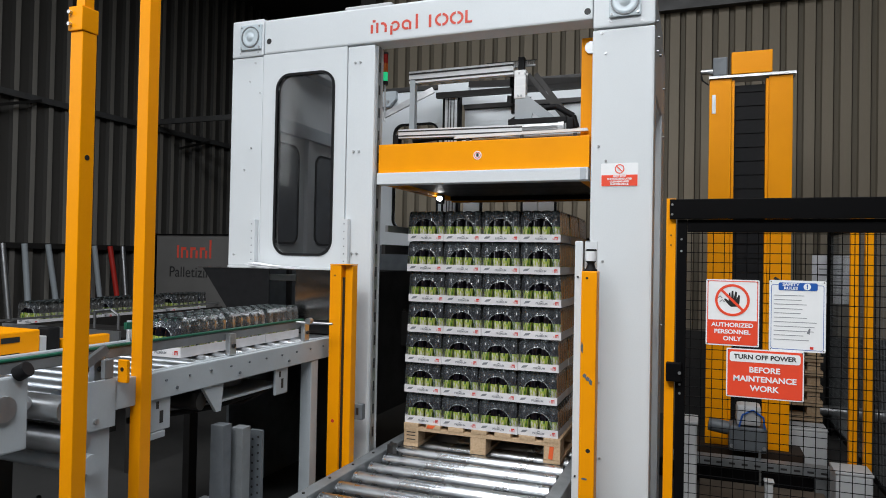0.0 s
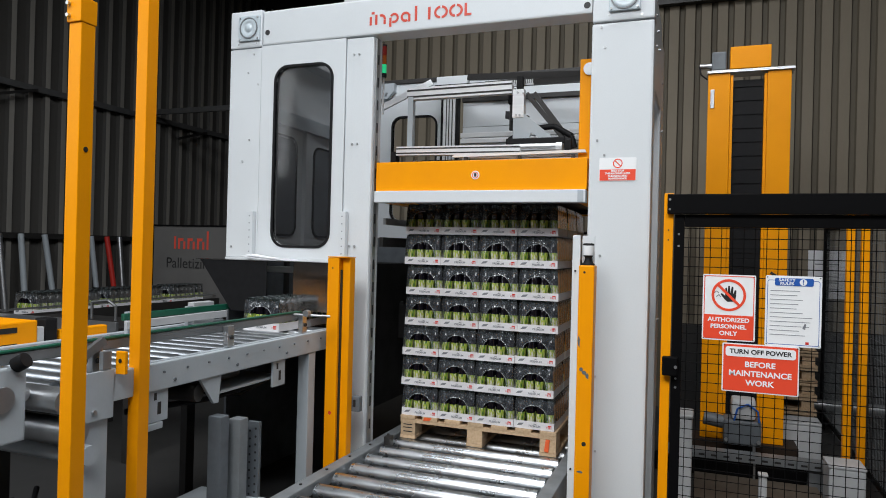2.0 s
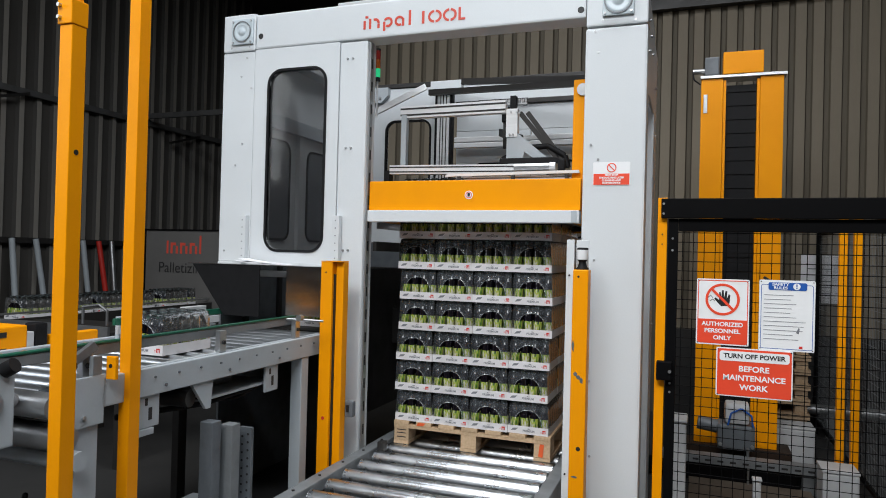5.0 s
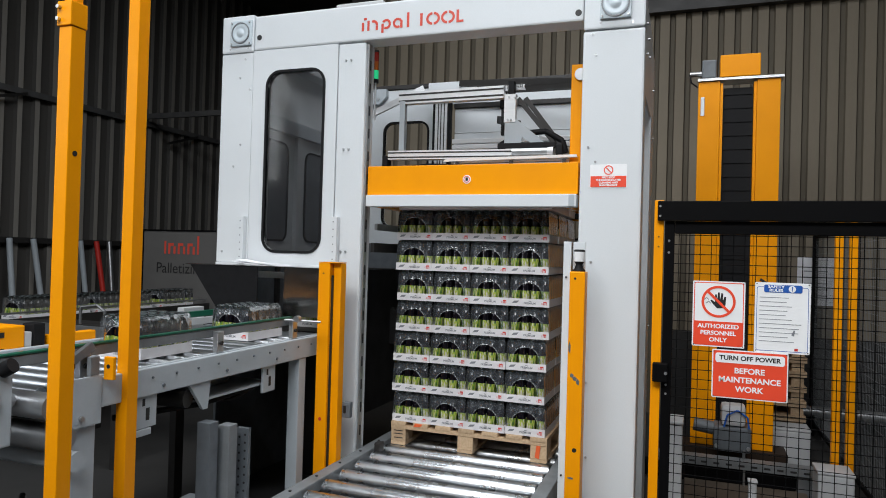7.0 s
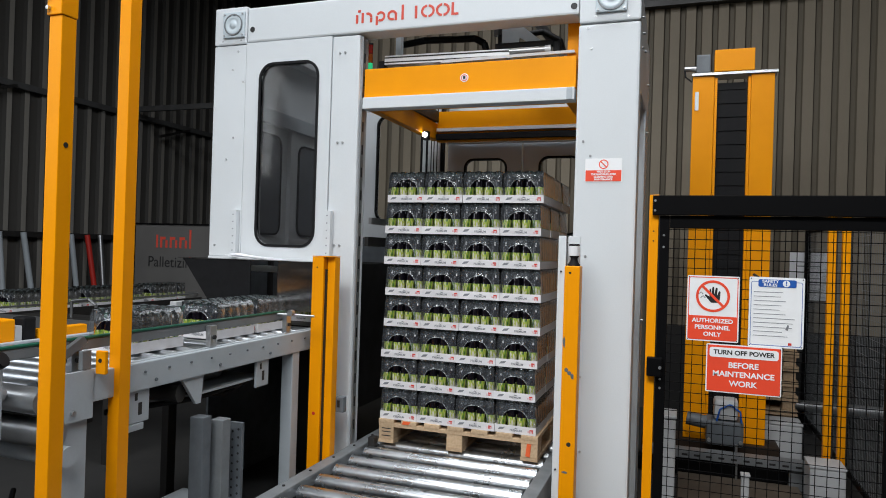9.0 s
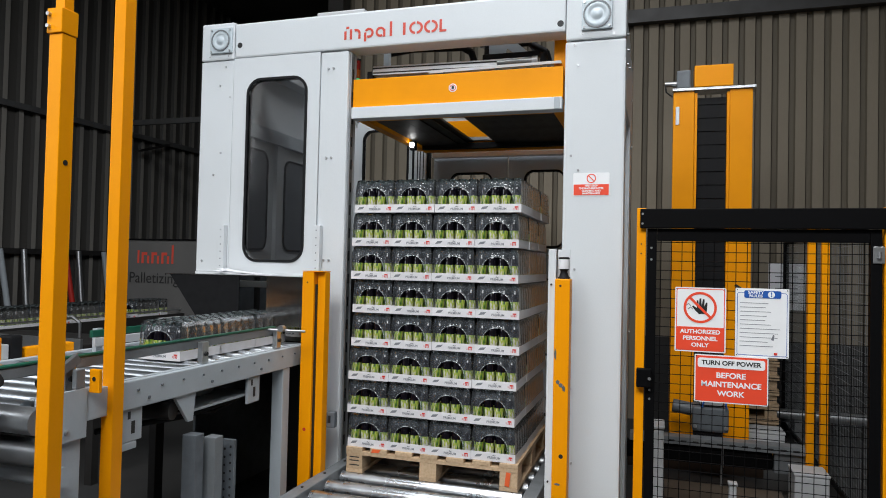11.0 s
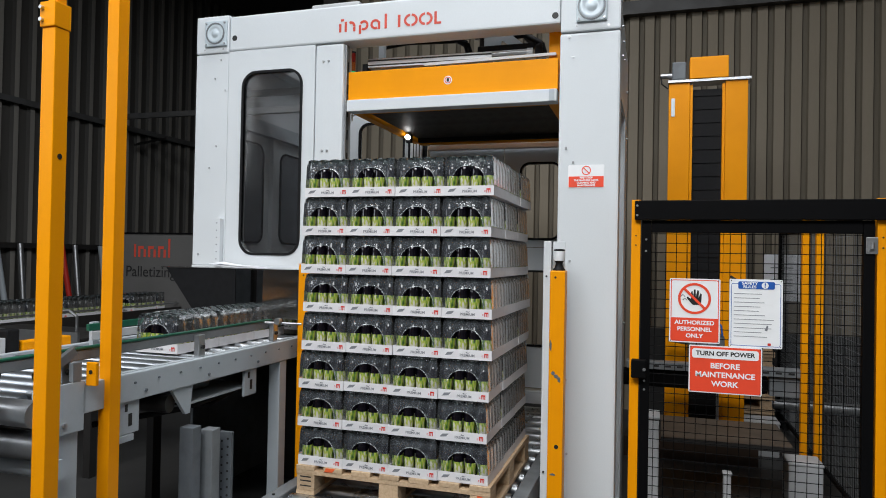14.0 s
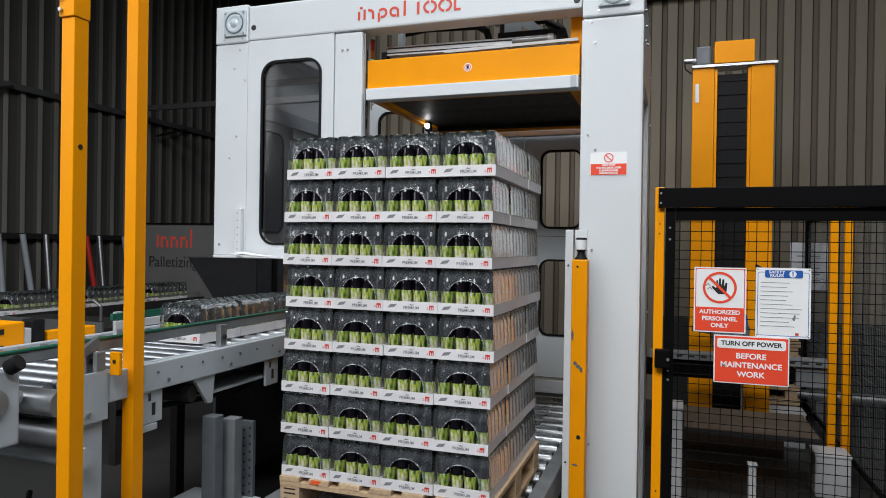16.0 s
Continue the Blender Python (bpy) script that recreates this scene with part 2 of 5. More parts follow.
def bar(bm, a, b, w, h, up=(0, 0, 1)):
    """A square bar from a to b."""
    a, b = Vector(a), Vector(b)
    d = (b - a).normalized()
    s = d.cross(Vector(up)).normalized()
    u = s.cross(d)
    c = [s * w / 2 + u * h / 2, -s * w / 2 + u * h / 2, -s * w / 2 - u * h / 2, s * w / 2 - u * h / 2]
    lo, hi = [bm.verts.new(a + k) for k in c], [bm.verts.new(b + k) for k in c]
    for i in range(4):
        bm.faces.new((lo[i], lo[(i + 1) % 4], hi[(i + 1) % 4], hi[i]))
    bm.faces.new(lo[::-1]), bm.faces.new(hi)


def bars(*rows):
    bm = bmesh.new()
    for r in rows:
        bar(bm, *r)
    return bm


def rounded(x0, x1, z0, z1, r, n=6):
    pts = []
    for cx, cz, a0 in ((x1 - r, z1 - r, 0), (x0 + r, z1 - r, 90), (x0 + r, z0 + r, 180), (x1 - r, z0 + r, 270)):
        pts += [(cx + r * math.cos(radians(a0 + 90 * i / n)), cz + r * math.sin(radians(a0 + 90 * i / n))) for i in range(n + 1)]
    return pts


def holed(outer, inner, y0, y1, n=6):
    """A plate in the xz plane between two y, its rectangle cut by a rounded opening."""
    x0, x1, z0, z1 = outer
    pts = rounded(*inner, n=n)
    bm = bmesh.new()
    sides = []
    for y in (y0, y1):
        cs = [bm.verts.new((x, y, z)) for x, z in ((x1, z1), (x0, z1), (x0, z0), (x1, z0))]
        ip = [bm.verts.new((x, y, z)) for x, z in pts]
        for k in range(4):
            arc = ip[k * (n + 1):(k + 1) * (n + 1)]
            for a, b in zip(arc, arc[1:]):
                bm.faces.new((cs[k], a, b))
            bm.faces.new((cs[k], arc[-1], ip[((k + 1) * (n + 1)) % len(ip)], cs[(k + 1) % 4]))
        sides.append((cs, ip))
    for f, b in zip(*sides):
        for i in range(len(f)):
            bm.faces.new((f[i], f[(i + 1) % len(f)], b[(i + 1) % len(f)], b[i]))
    bmesh.ops.recalc_face_normals(bm, faces=bm.faces)
    return bm


def ring(inner, w, y0, y1, n=6):
    """A rounded gasket round an opening."""
    x0, x1, z0, z1, r = inner
    a, b = rounded(x0, x1, z0, z1, r, n), rounded(x0 - w, x1 + w, z0 - w, z1 + w, r + w, n)
    bm = bmesh.new()
    loops = [[bm.verts.new((x, y, z)) for x, z in p] for p, y in ((a, y0), (b, y0), (b, y1), (a, y1))]
    for s, e in zip(loops, loops[1:] + loops[:1]):
        for i in range(len(a)):
            bm.faces.new((s[i], s[(i + 1) % len(a)], e[(i + 1) % len(a)], e[i]))
    bmesh.ops.recalc_face_normals(bm, faces=bm.faces)
    return bm


def slab(pts, y0, y1):
    """A flat shape of xz points, given depth."""
    bm = bmesh.new()
    f, b = [bm.verts.new((x, y0, z)) for x, z in pts], [bm.verts.new((x, y1, z)) for x, z in pts]
    bm.faces.new(f), bm.faces.new(b[::-1])
    for i in range(len(f)):
        bm.faces.new((f[i], f[(i + 1) % len(f)], b[(i + 1) % len(f)], b[i]))
    bmesh.ops.recalc_face_normals(bm, faces=bm.faces)
    return bm


def lathe(profile, seg=16):
    """Turned shape of (radius, z, material) rows about z."""
    bm = bmesh.new()
    rings = [[bm.verts.new((r * math.cos(2 * math.pi * i / seg), r * math.sin(2 * math.pi * i / seg), z)) for i in range(seg)] for r, z, _ in profile]
    for (a, b), (_, _, mi) in zip(zip(rings, rings[1:]), profile[1:]):
        for i in range(seg):
            f = bm.faces.new((a[i], a[(i + 1) % seg], b[(i + 1) % seg], b[i]))
            f.smooth, f.material_index = True, mi
    bm.faces.new([bm.verts.new(v.co) for v in rings[0][::-1]])
    top = bm.faces.new([bm.verts.new(v.co) for v in rings[-1]])
    top.material_index = profile[-1][2]
    return bm


def mesh_of(name, bm, *materials):
    me = bpy.data.meshes.new(name)
    bm.to_mesh(me)
    bm.free()
    for m in materials:
        me.materials.append(m)
    return me


def thing(name, label, category, base=(0, 0, 0), group="", kind=""):
    ob = new(name)
    ob.empty_display_size = 0.1
    ob.location = base
    ob["base"] = base
    return tagged(ob, label, category, group, kind)


def origin(ob):
    p = Vector((0, 0, 0))
    while ob:
        p += Vector(ob.location)
        ob = ob.parent
    return p


def part(name, bm, material, parent, label="", at=None):
    """One mesh under a thing or a part. Its shape is given in the world, or about the place at."""
    ms = material if isinstance(material, (list, tuple)) else (material,)
    if isinstance(bm, bpy.types.Mesh):
        me = bm
    else:
        if at is None:
            bmesh.ops.translate(bm, verts=bm.verts, vec=-origin(parent))
        me = mesh_of(name, bm, *ms)
    ob = new(name, me)
    ob.parent = parent
    if at is not None:
        ob.location = Vector(at) - origin(parent)
    return tagged(ob, label)


def lettering(name, body, size, centre, material, parent, label="", bold=0.0, wide=1.0):
    """Words of the built-in font, facing -y, as a thin mesh centred at a place."""
    cu = bpy.data.curves.new(name, "FONT")
    cu.body, cu.size, cu.extrude, cu.offset = body, size, 0.0004, bold
    cu.align_x, cu.align_y = "CENTER", "CENTER"
    tmp = bpy.data.objects.new(name, cu)
    scene.collection.objects.link(tmp)
    dg = bpy.context.evaluated_depsgraph_get()
    me = bpy.data.meshes.new_from_object(tmp.evaluated_get(dg))
    bpy.data.objects.remove(tmp)
    me.transform(Matrix.Rotation(radians(90), 4, "X") @ Matrix.Diagonal((wide, 1, 1, 1)))
    me.materials.clear()
    me.materials.append(material)
    return part(name, me, material, parent, label, at=centre)


# ---------- the hall ----------
def corrugated(name, x0, x1, z0, z1, period, depth, material, crest, m, label, share=0.28):
    """A trapezoidal sheet wall along x, with a flat back, laid into the world by m."""
    prof, x = [], x0
    while x < x1:
        prof += [(x, 0), (x + period * (0.84 - share), 0), (x + period * (0.92 - share), -depth), (x + period * 0.92, -depth)]
        x += period
    prof += [(x1 + 0.02, 0)]
    bm = bmesh.new()
    lo, hi = [bm.verts.new((a, b, z0)) for a, b in prof], [bm.verts.new((a, b, z1)) for a, b in prof]
    for i in range(len(prof) - 1):
        # crest faces take the second colour, with the light on the ribs painted in
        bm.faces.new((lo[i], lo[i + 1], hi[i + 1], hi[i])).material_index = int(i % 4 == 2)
    box(bm, x0, x1, 0.012, 0.10, z0, z1)
    bmesh.ops.recalc_face_normals(bm, faces=bm.faces)
    bm.transform(m)
    ob = new(name, mesh_of(name, bm, material, crest))
    return tagged(ob, label, "wall", kind="structure")


XL, YB, XR, YF, ZC, YN = -7.9, 7.6, 6.5, -6.0, 6.2, 12.4
tagged(new("floor", mesh_of("floor", boxes((XL - 0.1, XR + 0.1, YF - 6, YN + 0.1, -0.1, 0.0)), M["concrete"])), "worn dark grey concrete factory floor", "floor", kind="structure")
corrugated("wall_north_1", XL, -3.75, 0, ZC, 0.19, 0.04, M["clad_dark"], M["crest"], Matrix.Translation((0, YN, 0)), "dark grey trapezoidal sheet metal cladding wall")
# valleys in the darker groove colour, painted shade; ribs in plain beige
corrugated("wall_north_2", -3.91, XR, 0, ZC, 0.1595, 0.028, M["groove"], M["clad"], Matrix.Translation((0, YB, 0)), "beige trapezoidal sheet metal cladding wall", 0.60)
# unseen partition, added to close the hall behind the beige wall
tagged(new("wall_partition", mesh_of("wall_partition", boxes((-3.85, -3.75, YB + 0.11, YN, 0, ZC)), M["clad_dark"])), "dark sheet metal partition wall", "wall", kind="structure")
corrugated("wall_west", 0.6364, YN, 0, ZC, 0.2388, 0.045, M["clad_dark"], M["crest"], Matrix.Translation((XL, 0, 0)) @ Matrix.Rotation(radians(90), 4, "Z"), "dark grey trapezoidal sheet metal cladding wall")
# unseen bay, added to hold the west fill lamp
tagged(new("wall_west_window_bay", mesh_of("wall_west_window_bay", boxes((XL - 0.1, XL, -6.05, 0.62, 0, 3.0), (XL - 0.1, XL, -6.05, 0.62, 5.2, ZC), (XL - 0.1, XL, -6.05, -4.5, 3.0, 5.2)), M["clad_dark"])), "dark sheet metal wall with an unseen opening for the west fill lamp", "wall", kind="structure")
# east and south walls are unseen, darkened so they throw back little light
corrugated("wall_east", -YB, -YF, 0, ZC, 0.25, 0.035, M["clad_dark"], M["clad_dark"], Matrix.Translation((XR, 0, 0)) @ Matrix.Rotation(radians(-90), 4, "Z"), "unseen trapezoidal sheet wall, dark to cut bounce light")
tagged(new("wall_south", mesh_of("wall_south", boxes((XL, XR, YF - 0.1, YF, 0, ZC)), M["clad_dark"])), "unseen plain sheet wall, dark to cut bounce light", "wall", kind="structure")
tagged(new("ceiling", mesh_of("ceiling", boxes((XL, -4.5, YF, YN, ZC, ZC + 0.1), (-4.5, 3.7, YF, -4.0, ZC, ZC + 0.1), (-4.5, -3.4, -4.0, -0.4, ZC, ZC + 0.1), (2.0, 3.7, -4.0, -0.4, ZC, ZC + 0.1), (-4.5, 3.7, -0.4, 2.1, ZC, ZC + 0.1), (-4.5, -2.8, 2.1, 3.7, ZC, ZC + 0.1), (0.8, 3.7, 2.1, 3.7, ZC, ZC + 0.1), (-4.5, 3.7, 3.7, YN, ZC, ZC + 0.1), (3.7, XR, YF, YN, ZC, ZC + 0.1)), M["clad_dark"])), "dark sheet metal roof with roof light openings", "ceiling", kind="structure")


def girt(name, a, b, label, w=0.07, h=0.12):
    tagged(new(name, mesh_of(name, bars((a, b, w, h)), M["girt" if "low" in name else "dark"])), label, "wall rail", kind="structure")


girt("trim_north_low", (XL + 0.02, 8.05, 3.59), (-3.86, 8.05, 3.59), "dark steel tie rail across the hall", 0.05, 0.075)
girt("trim_north_high", (-0.70, YB - 0.08, 4.33), (XR, YB - 0.08, 4.33), "dark steel wall rail", 0.1, 0.14)
girt("trim_west_low", (XL + 0.08, YF, 3.50), (XL + 0.08, YN, 3.50), "dark steel wall rail", 0.06, 0.075)
girt("trim_west_mid", (XL + 0.07, YF, 1.66), (XL + 0.07, YN, 1.66), "dark steel wall rail", 0.08, 0.07)
for k, y in enumerate((3.0, 6.1, 9.2)):
    girt("trim_west_brace_%d" % (k + 1), (XL + 0.13, y, 3.48), (XL + 0.20, y - 0.75, 3.25), "dark steel brace under the wall rail", 0.03, 0.035)
tagged(new("trim_north_foot", mesh_of("trim_north_foot", boxes((-0.2, XR, YB - 0.12, YB - 0.04, 0, 0.9)), M["concrete"])), "low concrete plinth along the wall", "plinth", kind="structure")
# steel portal post near the corner
tagged(new("trim_corner_post", mesh_of("trim_corner_post", boxes((-3.95, -3.75, YB - 0.25, YB - 0.05, 0, ZC)), M["dark"])), "dark steel portal post against the wall", "post", kind="structure")

# ---------- palletiser ----------
YM = 3.70
machine = thing("palletizer", "light grey sheet steel palletizing machine with yellow lift", "machine", (-1.5, 4.4, 0))
CW = M["white"]
col_r = part("front_column", boxes((-0.572, -0.246, YM, YM + 0.13, 0.0, 2.852), bevel=0.014), CW, machine, "light grey steel column")
col_l = part("front_column", boxes((-2.075, -1.887, YM + 0.004, YM + 0.13, 0.0, 2.905), bevel=0.012), CW, machine, "light grey steel column")
beam = part("top_beam", boxes((-2.695, -0.572, YM - 0.002, YM + 0.15, 2.912, 3.135), bevel=0.012), CW, machine, "light grey top beam with red vinyl marks")
corner_l = part("corner_plate", boxes((-2.945, -2.70, YM - 0.005, YM + 0.15, 2.905, 3.148), bevel=0.01), CW, machine)
corner_r = part("corner_plate", boxes((-0.569, -0.246, YM - 0.004, YM + 0.15, 2.858, 3.12), bevel=0.01), CW, machine)
strip_l = part("edge_panel", boxes((-2.945, -2.70, YM, YM + 0.10, 1.53, 2.90), bevel=0.006), CW, machine)
WIN = (-2.579, -2.175, 1.615, 2.755, 0.085)
panel = part("door_panel", holed((-2.697, -2.078, 1.53, 2.908), WIN, YM, YM + 0.03), CW, machine, "grey door panel with a rounded window")
part("gasket", ring(WIN, 0.016, YM - 0.007, YM + 0.02), M["rubber"], panel, "black rubber window gasket")
part("pane", slab(rounded(*WIN), YM + 0.012, YM + 0.017), M["pane"], panel, "tinted window pane")
part("side_panel", boxes((-2.945, -2.915, YM + 0.10, 5.15, 1.53, 3.12)), CW, machine)
SWAP = Matrix(((0, 1, 0, 0), (1, 0, 0, 0), (0, 0, 1, 0), (0, 0, 0, 1)))
for w in ((3.96, 4.45, 1.70, 2.42, 0.07), (4.72, 5.08, 1.70, 2.40, 0.07)):
    bm = ring(w, 0.016, -2.914, -2.904)
    bm.transform(SWAP)
    part("gasket", bm, M["rubber"], machine, "black rubber window gasket")
    bm = slab(rounded(*w), -2.9135, -2.910)
    bm.transform(SWAP)
    bmesh.ops.recalc_face_normals(bm, faces=bm.faces)
    part("pane", bm, M["motor"], machine, "dull grey side window")
part("inner_beam", boxes((-2.912, -2.86, 3.84, 5.12, 2.50, 2.60)), M["grey"], machine)
part("inner_post", boxes((-2.912, -2.88, 4.55, 4.62, 1.56, 2.499)), CW, machine)
part("left_post", boxes((-2.945, -2.80, 5.0, 5.15, 0, 1.53), bevel=0.01), CW, machine)
part("roof_rail", boxes((-2.945, -2.80, YM + 0.152, 5.15, 3.0, 3.13), bevel=0.01), CW, machine)
part("roof_rail", boxes((-0.40, -0.26, YM + 0.152, 4.62, 2.95, 3.10), bevel=0.01), CW, machine)
part("side_column", boxes((-0.262, -0.248, YM + 0.132, 3.86, 0, 2.95)), CW, machine)
part("rear_column", boxes((-0.40, -0.246, 4.42, 4.68, 0, 2.95), bevel=0.01), CW, machine)
part("side_panel", boxes((-0.262, -0.248, 3.862, 4.418, 2.52, 2.945)), CW, machine)
# rear wall with rounded windows
BY = 5.15
RW = [((-2.90, -1.98, 1.70, 2.98), (-2.42, -2.04, 1.85, 2.70, 0.07)), ((-1.805, -1.20, 1.70, 2.60), (-1.65, -1.33, 1.80, 2.33, 0.06)), ((-1.19, -0.62, 1.70, 2.60), (-1.05, -0.76, 1.77, 2.34, 0.06)),
      ((-2.90, -1.98, 0.62, 1.695), (-2.6, -2.5, 0.8, 0.9, 0.03)), ((-1.805, -1.20, 0.62, 1.695), (-1.65, -1.33, 0.95, 1.50, 0.06)), ((-1.19, -0.62, 0.62, 1.695), (-1.05, -0.78, 0.95, 1.505, 0.06))]
for o, i in RW:
    # the lower left panel is painted dark grey for the shade low inside
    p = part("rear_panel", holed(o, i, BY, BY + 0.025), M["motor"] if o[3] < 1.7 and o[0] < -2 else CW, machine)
    if i[1] - i[0] > 0.15:
        part("gasket", ring(i, 0.016, BY - 0.008, BY + 0.02), M["rubber"], p, "black rubber window gasket")
part("rear_panel", boxes((-1.805, -0.45, BY + 0.002, BY + 0.025, 2.605, 2.80)), CW, machine)
part("rear_panel", boxes((-1.965, -0.45, BY + 0.002, BY + 0.025, 2.842, 2.98)), CW, machine)
part("rear_rail", boxes((-2.90, -0.45, BY - 0.02, BY + 0.08, 0.50, 0.60), bevel=0.008), M["alu"], machine)
part("rear_rail", boxes((-2.90, -0.45, BY - 0.012, BY + 0.04, 2.985, 3.02), bevel=0.004), M["dark"], machine)
part("rear_rail", boxes((-1.81, -0.45, BY - 0.02, BY + 0.05, 2.802, 2.840), bevel=0.004), M["dark"], machine)
gpf = part("guide_profile", boxes((-1.940, -1.838, BY - 0.10, BY - 0.03, 0.6, 2.90), bevel=0.004), M["alu"], machine, "grooved aluminium guide profile")
for x in (-1.915, -1.893, -1.866):
    part("groove", boxes((x, x + 0.008, BY - 0.1012, BY - 0.1002, 0.6, 2.89)), M["dark"], gpf)
# black strips along both edges of the guide profile
for x0, x1 in ((-1.962, -1.941), (-1.837, -1.815)):
    part("guide_belt", boxes((x0, x1, BY - 0.09, BY - 0.04, 0.6, 2.90)), M["rubber"], machine)
part("drive_box", boxes((-1.98, -1.72, BY - 0.16, BY - 0.102, 2.89, 2.98), bevel=0.006), CW, machine)
for z in (2.455, 2.50):
    part("rear_profile", boxes((-1.79, -0.66, BY - 0.10, BY - 0.04, z, z + 0.038), bevel=0.004), M["alu"], machine)
part("cable_arm", bars(((-1.70, BY - 0.2, 2.95), (-0.62, BY - 0.45, 2.84), 0.03, 0.045)), M["dark"], machine)
part("cable_arm", bars(((-2.4, BY - 0.3, 2.72), (-2.0, BY - 0.2, 2.93), 0.03, 0.045)), M["alu"], machine)
part("front_cross_rail", boxes((-1.88, -0.60, 4.70, 4.74, 2.80, 2.84)), M["dark"], machine)
part("inner_skirt", boxes((-1.884, -1.86, YM + 0.14, 5.1, 1.62, 1.68)), M["dark"], machine)
# inner edge strip with slots on the column
part("slotted_strip", boxes((-1.886, -1.876, YM + 0.03, YM + 0.07, 0.3, 2.90)), M["zinc"], machine)
for z in np.arange(0.5, 2.85, 0.14):
    part("slot", boxes((-1.8758, -1.8745, YM + 0.042, YM + 0.058, z, z + 0.06)), M["ink"], machine)
# corner lamps
for cx, cz, r in ((-2.79, 3.028, 0.062), (-0.401, 2.987, 0.068)):
    lp = part("corner_fan", boxes((cx - 0.082, cx + 0.082, YM - 0.022, YM - 0.006, cz - 0.082, cz + 0.082), bevel=0.005), M["frost"], machine, "round translucent cover on a square plate")
    bm = lathe([(r, 0, 0), (r * 0.99, 0.003, 0), (r * 0.9, 0.0045, 0), (r * 0.66, 0.005, 0), (r * 0.62, 0.003, 0), (r * 0.40, 0.003, 0), (r * 0.36, 0.006, 0), (0.001, 0.007, 0)], 28)
    bm.transform(Matrix.Translation((cx, YM - 0.022, cz)) @ Matrix.Rotation(radians(90), 4, "X"))
    part("cover", bm, M["frost"], lp)
    part("cover_ring", ring((cx - r, cx + r, cz - r, cz + r, r - 0.0005), 0.007, YM - 0.0285, YM - 0.0225, 8), M["rail"], lp, "darker grey ring")
    for sx in (-1, 1):
        for sz in (-1, 1):
            part("screw", rods(((cx + sx * 0.068, YM - 0.030, cz + sz * 0.068), (cx + sx * 0.068, YM - 0.020, cz + sz * 0.068), 0.006, 8)), M["zinc"], lp)
for cx, cz in ((-2.657, 2.993), (-0.60, 2.957)):
    part("hole", rods(((cx, YM - 0.0035, cz), (cx, YM + 0.0, cz), 0.018, 20)), M["ink"], machine)
# bolts
BOLTS = [(-2.02, 2.80), (-1.985, 2.80), (-2.02, 2.25), (-1.985, 2.25), (-2.02, 1.62), (-1.985, 1.62), (-2.02, 0.95), (-1.985, 0.95), (-2.76, 2.86), (-2.80, 2.74), (-2.72, 2.66), (-2.78, 2.30), (-2.83, 2.16), (-2.90, 1.60),
         (-0.52, 2.83), (-0.50, 2.72), (-0.31, 2.88), (-0.48, 2.89), (-0.53, 2.22), (-0.49, 2.14), (-0.50, 1.60), (-0.51, 0.95), (-0.50, 0.55), (-2.88, 2.93), (-2.74, 2.93)]
for x, z in BOLTS:
    part("bolt", rods(((x, YM - 0.006, z), (x, YM + 0.006, z), 0.0065, 8)), M["zinc"], machine)
for y, z in ((3.80, 2.90), (3.95, 2.86), (4.1, 2.80), (4.5, 2.7), (3.85, 2.75), (4.52, 2.4), (4.55, 1.2)):
    part("bolt", rods(((-0.249, y, z), (-0.236, y, z), 0.0075, 8)), M["zinc"], machine)
# perforated brackets below the door panel
for x in (-2.755, -2.075):
    br = part("bracket", boxes((x, x + 0.045, YM - 0.04, YM - 0.004, 1.54, 1.83), bevel=0.002), CW, machine)
    for k in range(6):
        part("hole", rods(((x + 0.022, YM - 0.0425, 1.57 + k * 0.046), (x + 0.022, YM - 0.0395, 1.57 + k * 0.046), 0.004, 6)), M["print_grey"], br)
# door panel edge lines and sheet hem
part("lower_hem", boxes((-2.945, -2.078, YM - 0.006, YM + 0.11, 1.515, 1.529), bevel=0.003), CW, machine)


# fittings on the roof and inside
part("conduit", rods(((-2.55, YM + 0.05, 3.145), (-0.9, YM + 0.05, 3.145), 0.009, 8)), M["zinc"], machine)
rm = part("roof_motor", boxes((-2.30, -1.95, 4.05, 4.25, 3.14, 3.30), bevel=0.01), M["cabinet"], machine, "pale roof motor box")
for k in range(5):
    part("vent_slot", boxes((-2.26 + k * 0.06, -2.23 + k * 0.06, 4.0485, 4.0495, 3.17, 3.27)), M["ink"], rm)
part("roof_cross_rail", boxes((-2.79, -0.41, 4.02, 4.28, 3.10, 3.138)), M["grey"], machine)
# slats darkened for the shade inside the machine
for z in (1.27, 1.31, 1.35):
    part("inner_slat", boxes((-2.08, -1.62, 4.80, 4.83, z, z + 0.022)), M["motor"], machine)
tp = part("toothed_plate", boxes((-2.08, -1.62, 4.60, 4.61, 0.95, 1.20)), M["dark"], machine, "dark toothed plate")
for k in range(11):
    part("tooth", boxes((-2.07 + k * 0.041, -2.045 + k * 0.041, 4.60, 4.61, 1.201, 1.22)), M["dark"], tp)
part("inner_rail", boxes((-1.86, -1.84, 3.84, 5.12, 1.76, 1.80)), M["zinc"], machine)
part("hinge_plate", boxes((-2.02, -1.94, BY - 0.02, BY - 0.012, 1.72, 1.79), bevel=0.003), M["grey"], machine)
part("hood_side", slab([(-2.985, 1.512), (-2.48, 1.512), (-2.48, 1.20), (-2.74, 1.20)], 3.505, 3.51), M["rubber"], machine, "dark slanted guard sheet")

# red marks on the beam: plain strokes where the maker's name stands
def strokes(name, rows, parent, y, material, label):
    bm = bmesh.new()
    for r in rows:
        box(bm, r[0], r[1], y, y + 0.0015, r[2], r[3])
    return part(name, bm, material, parent, label)


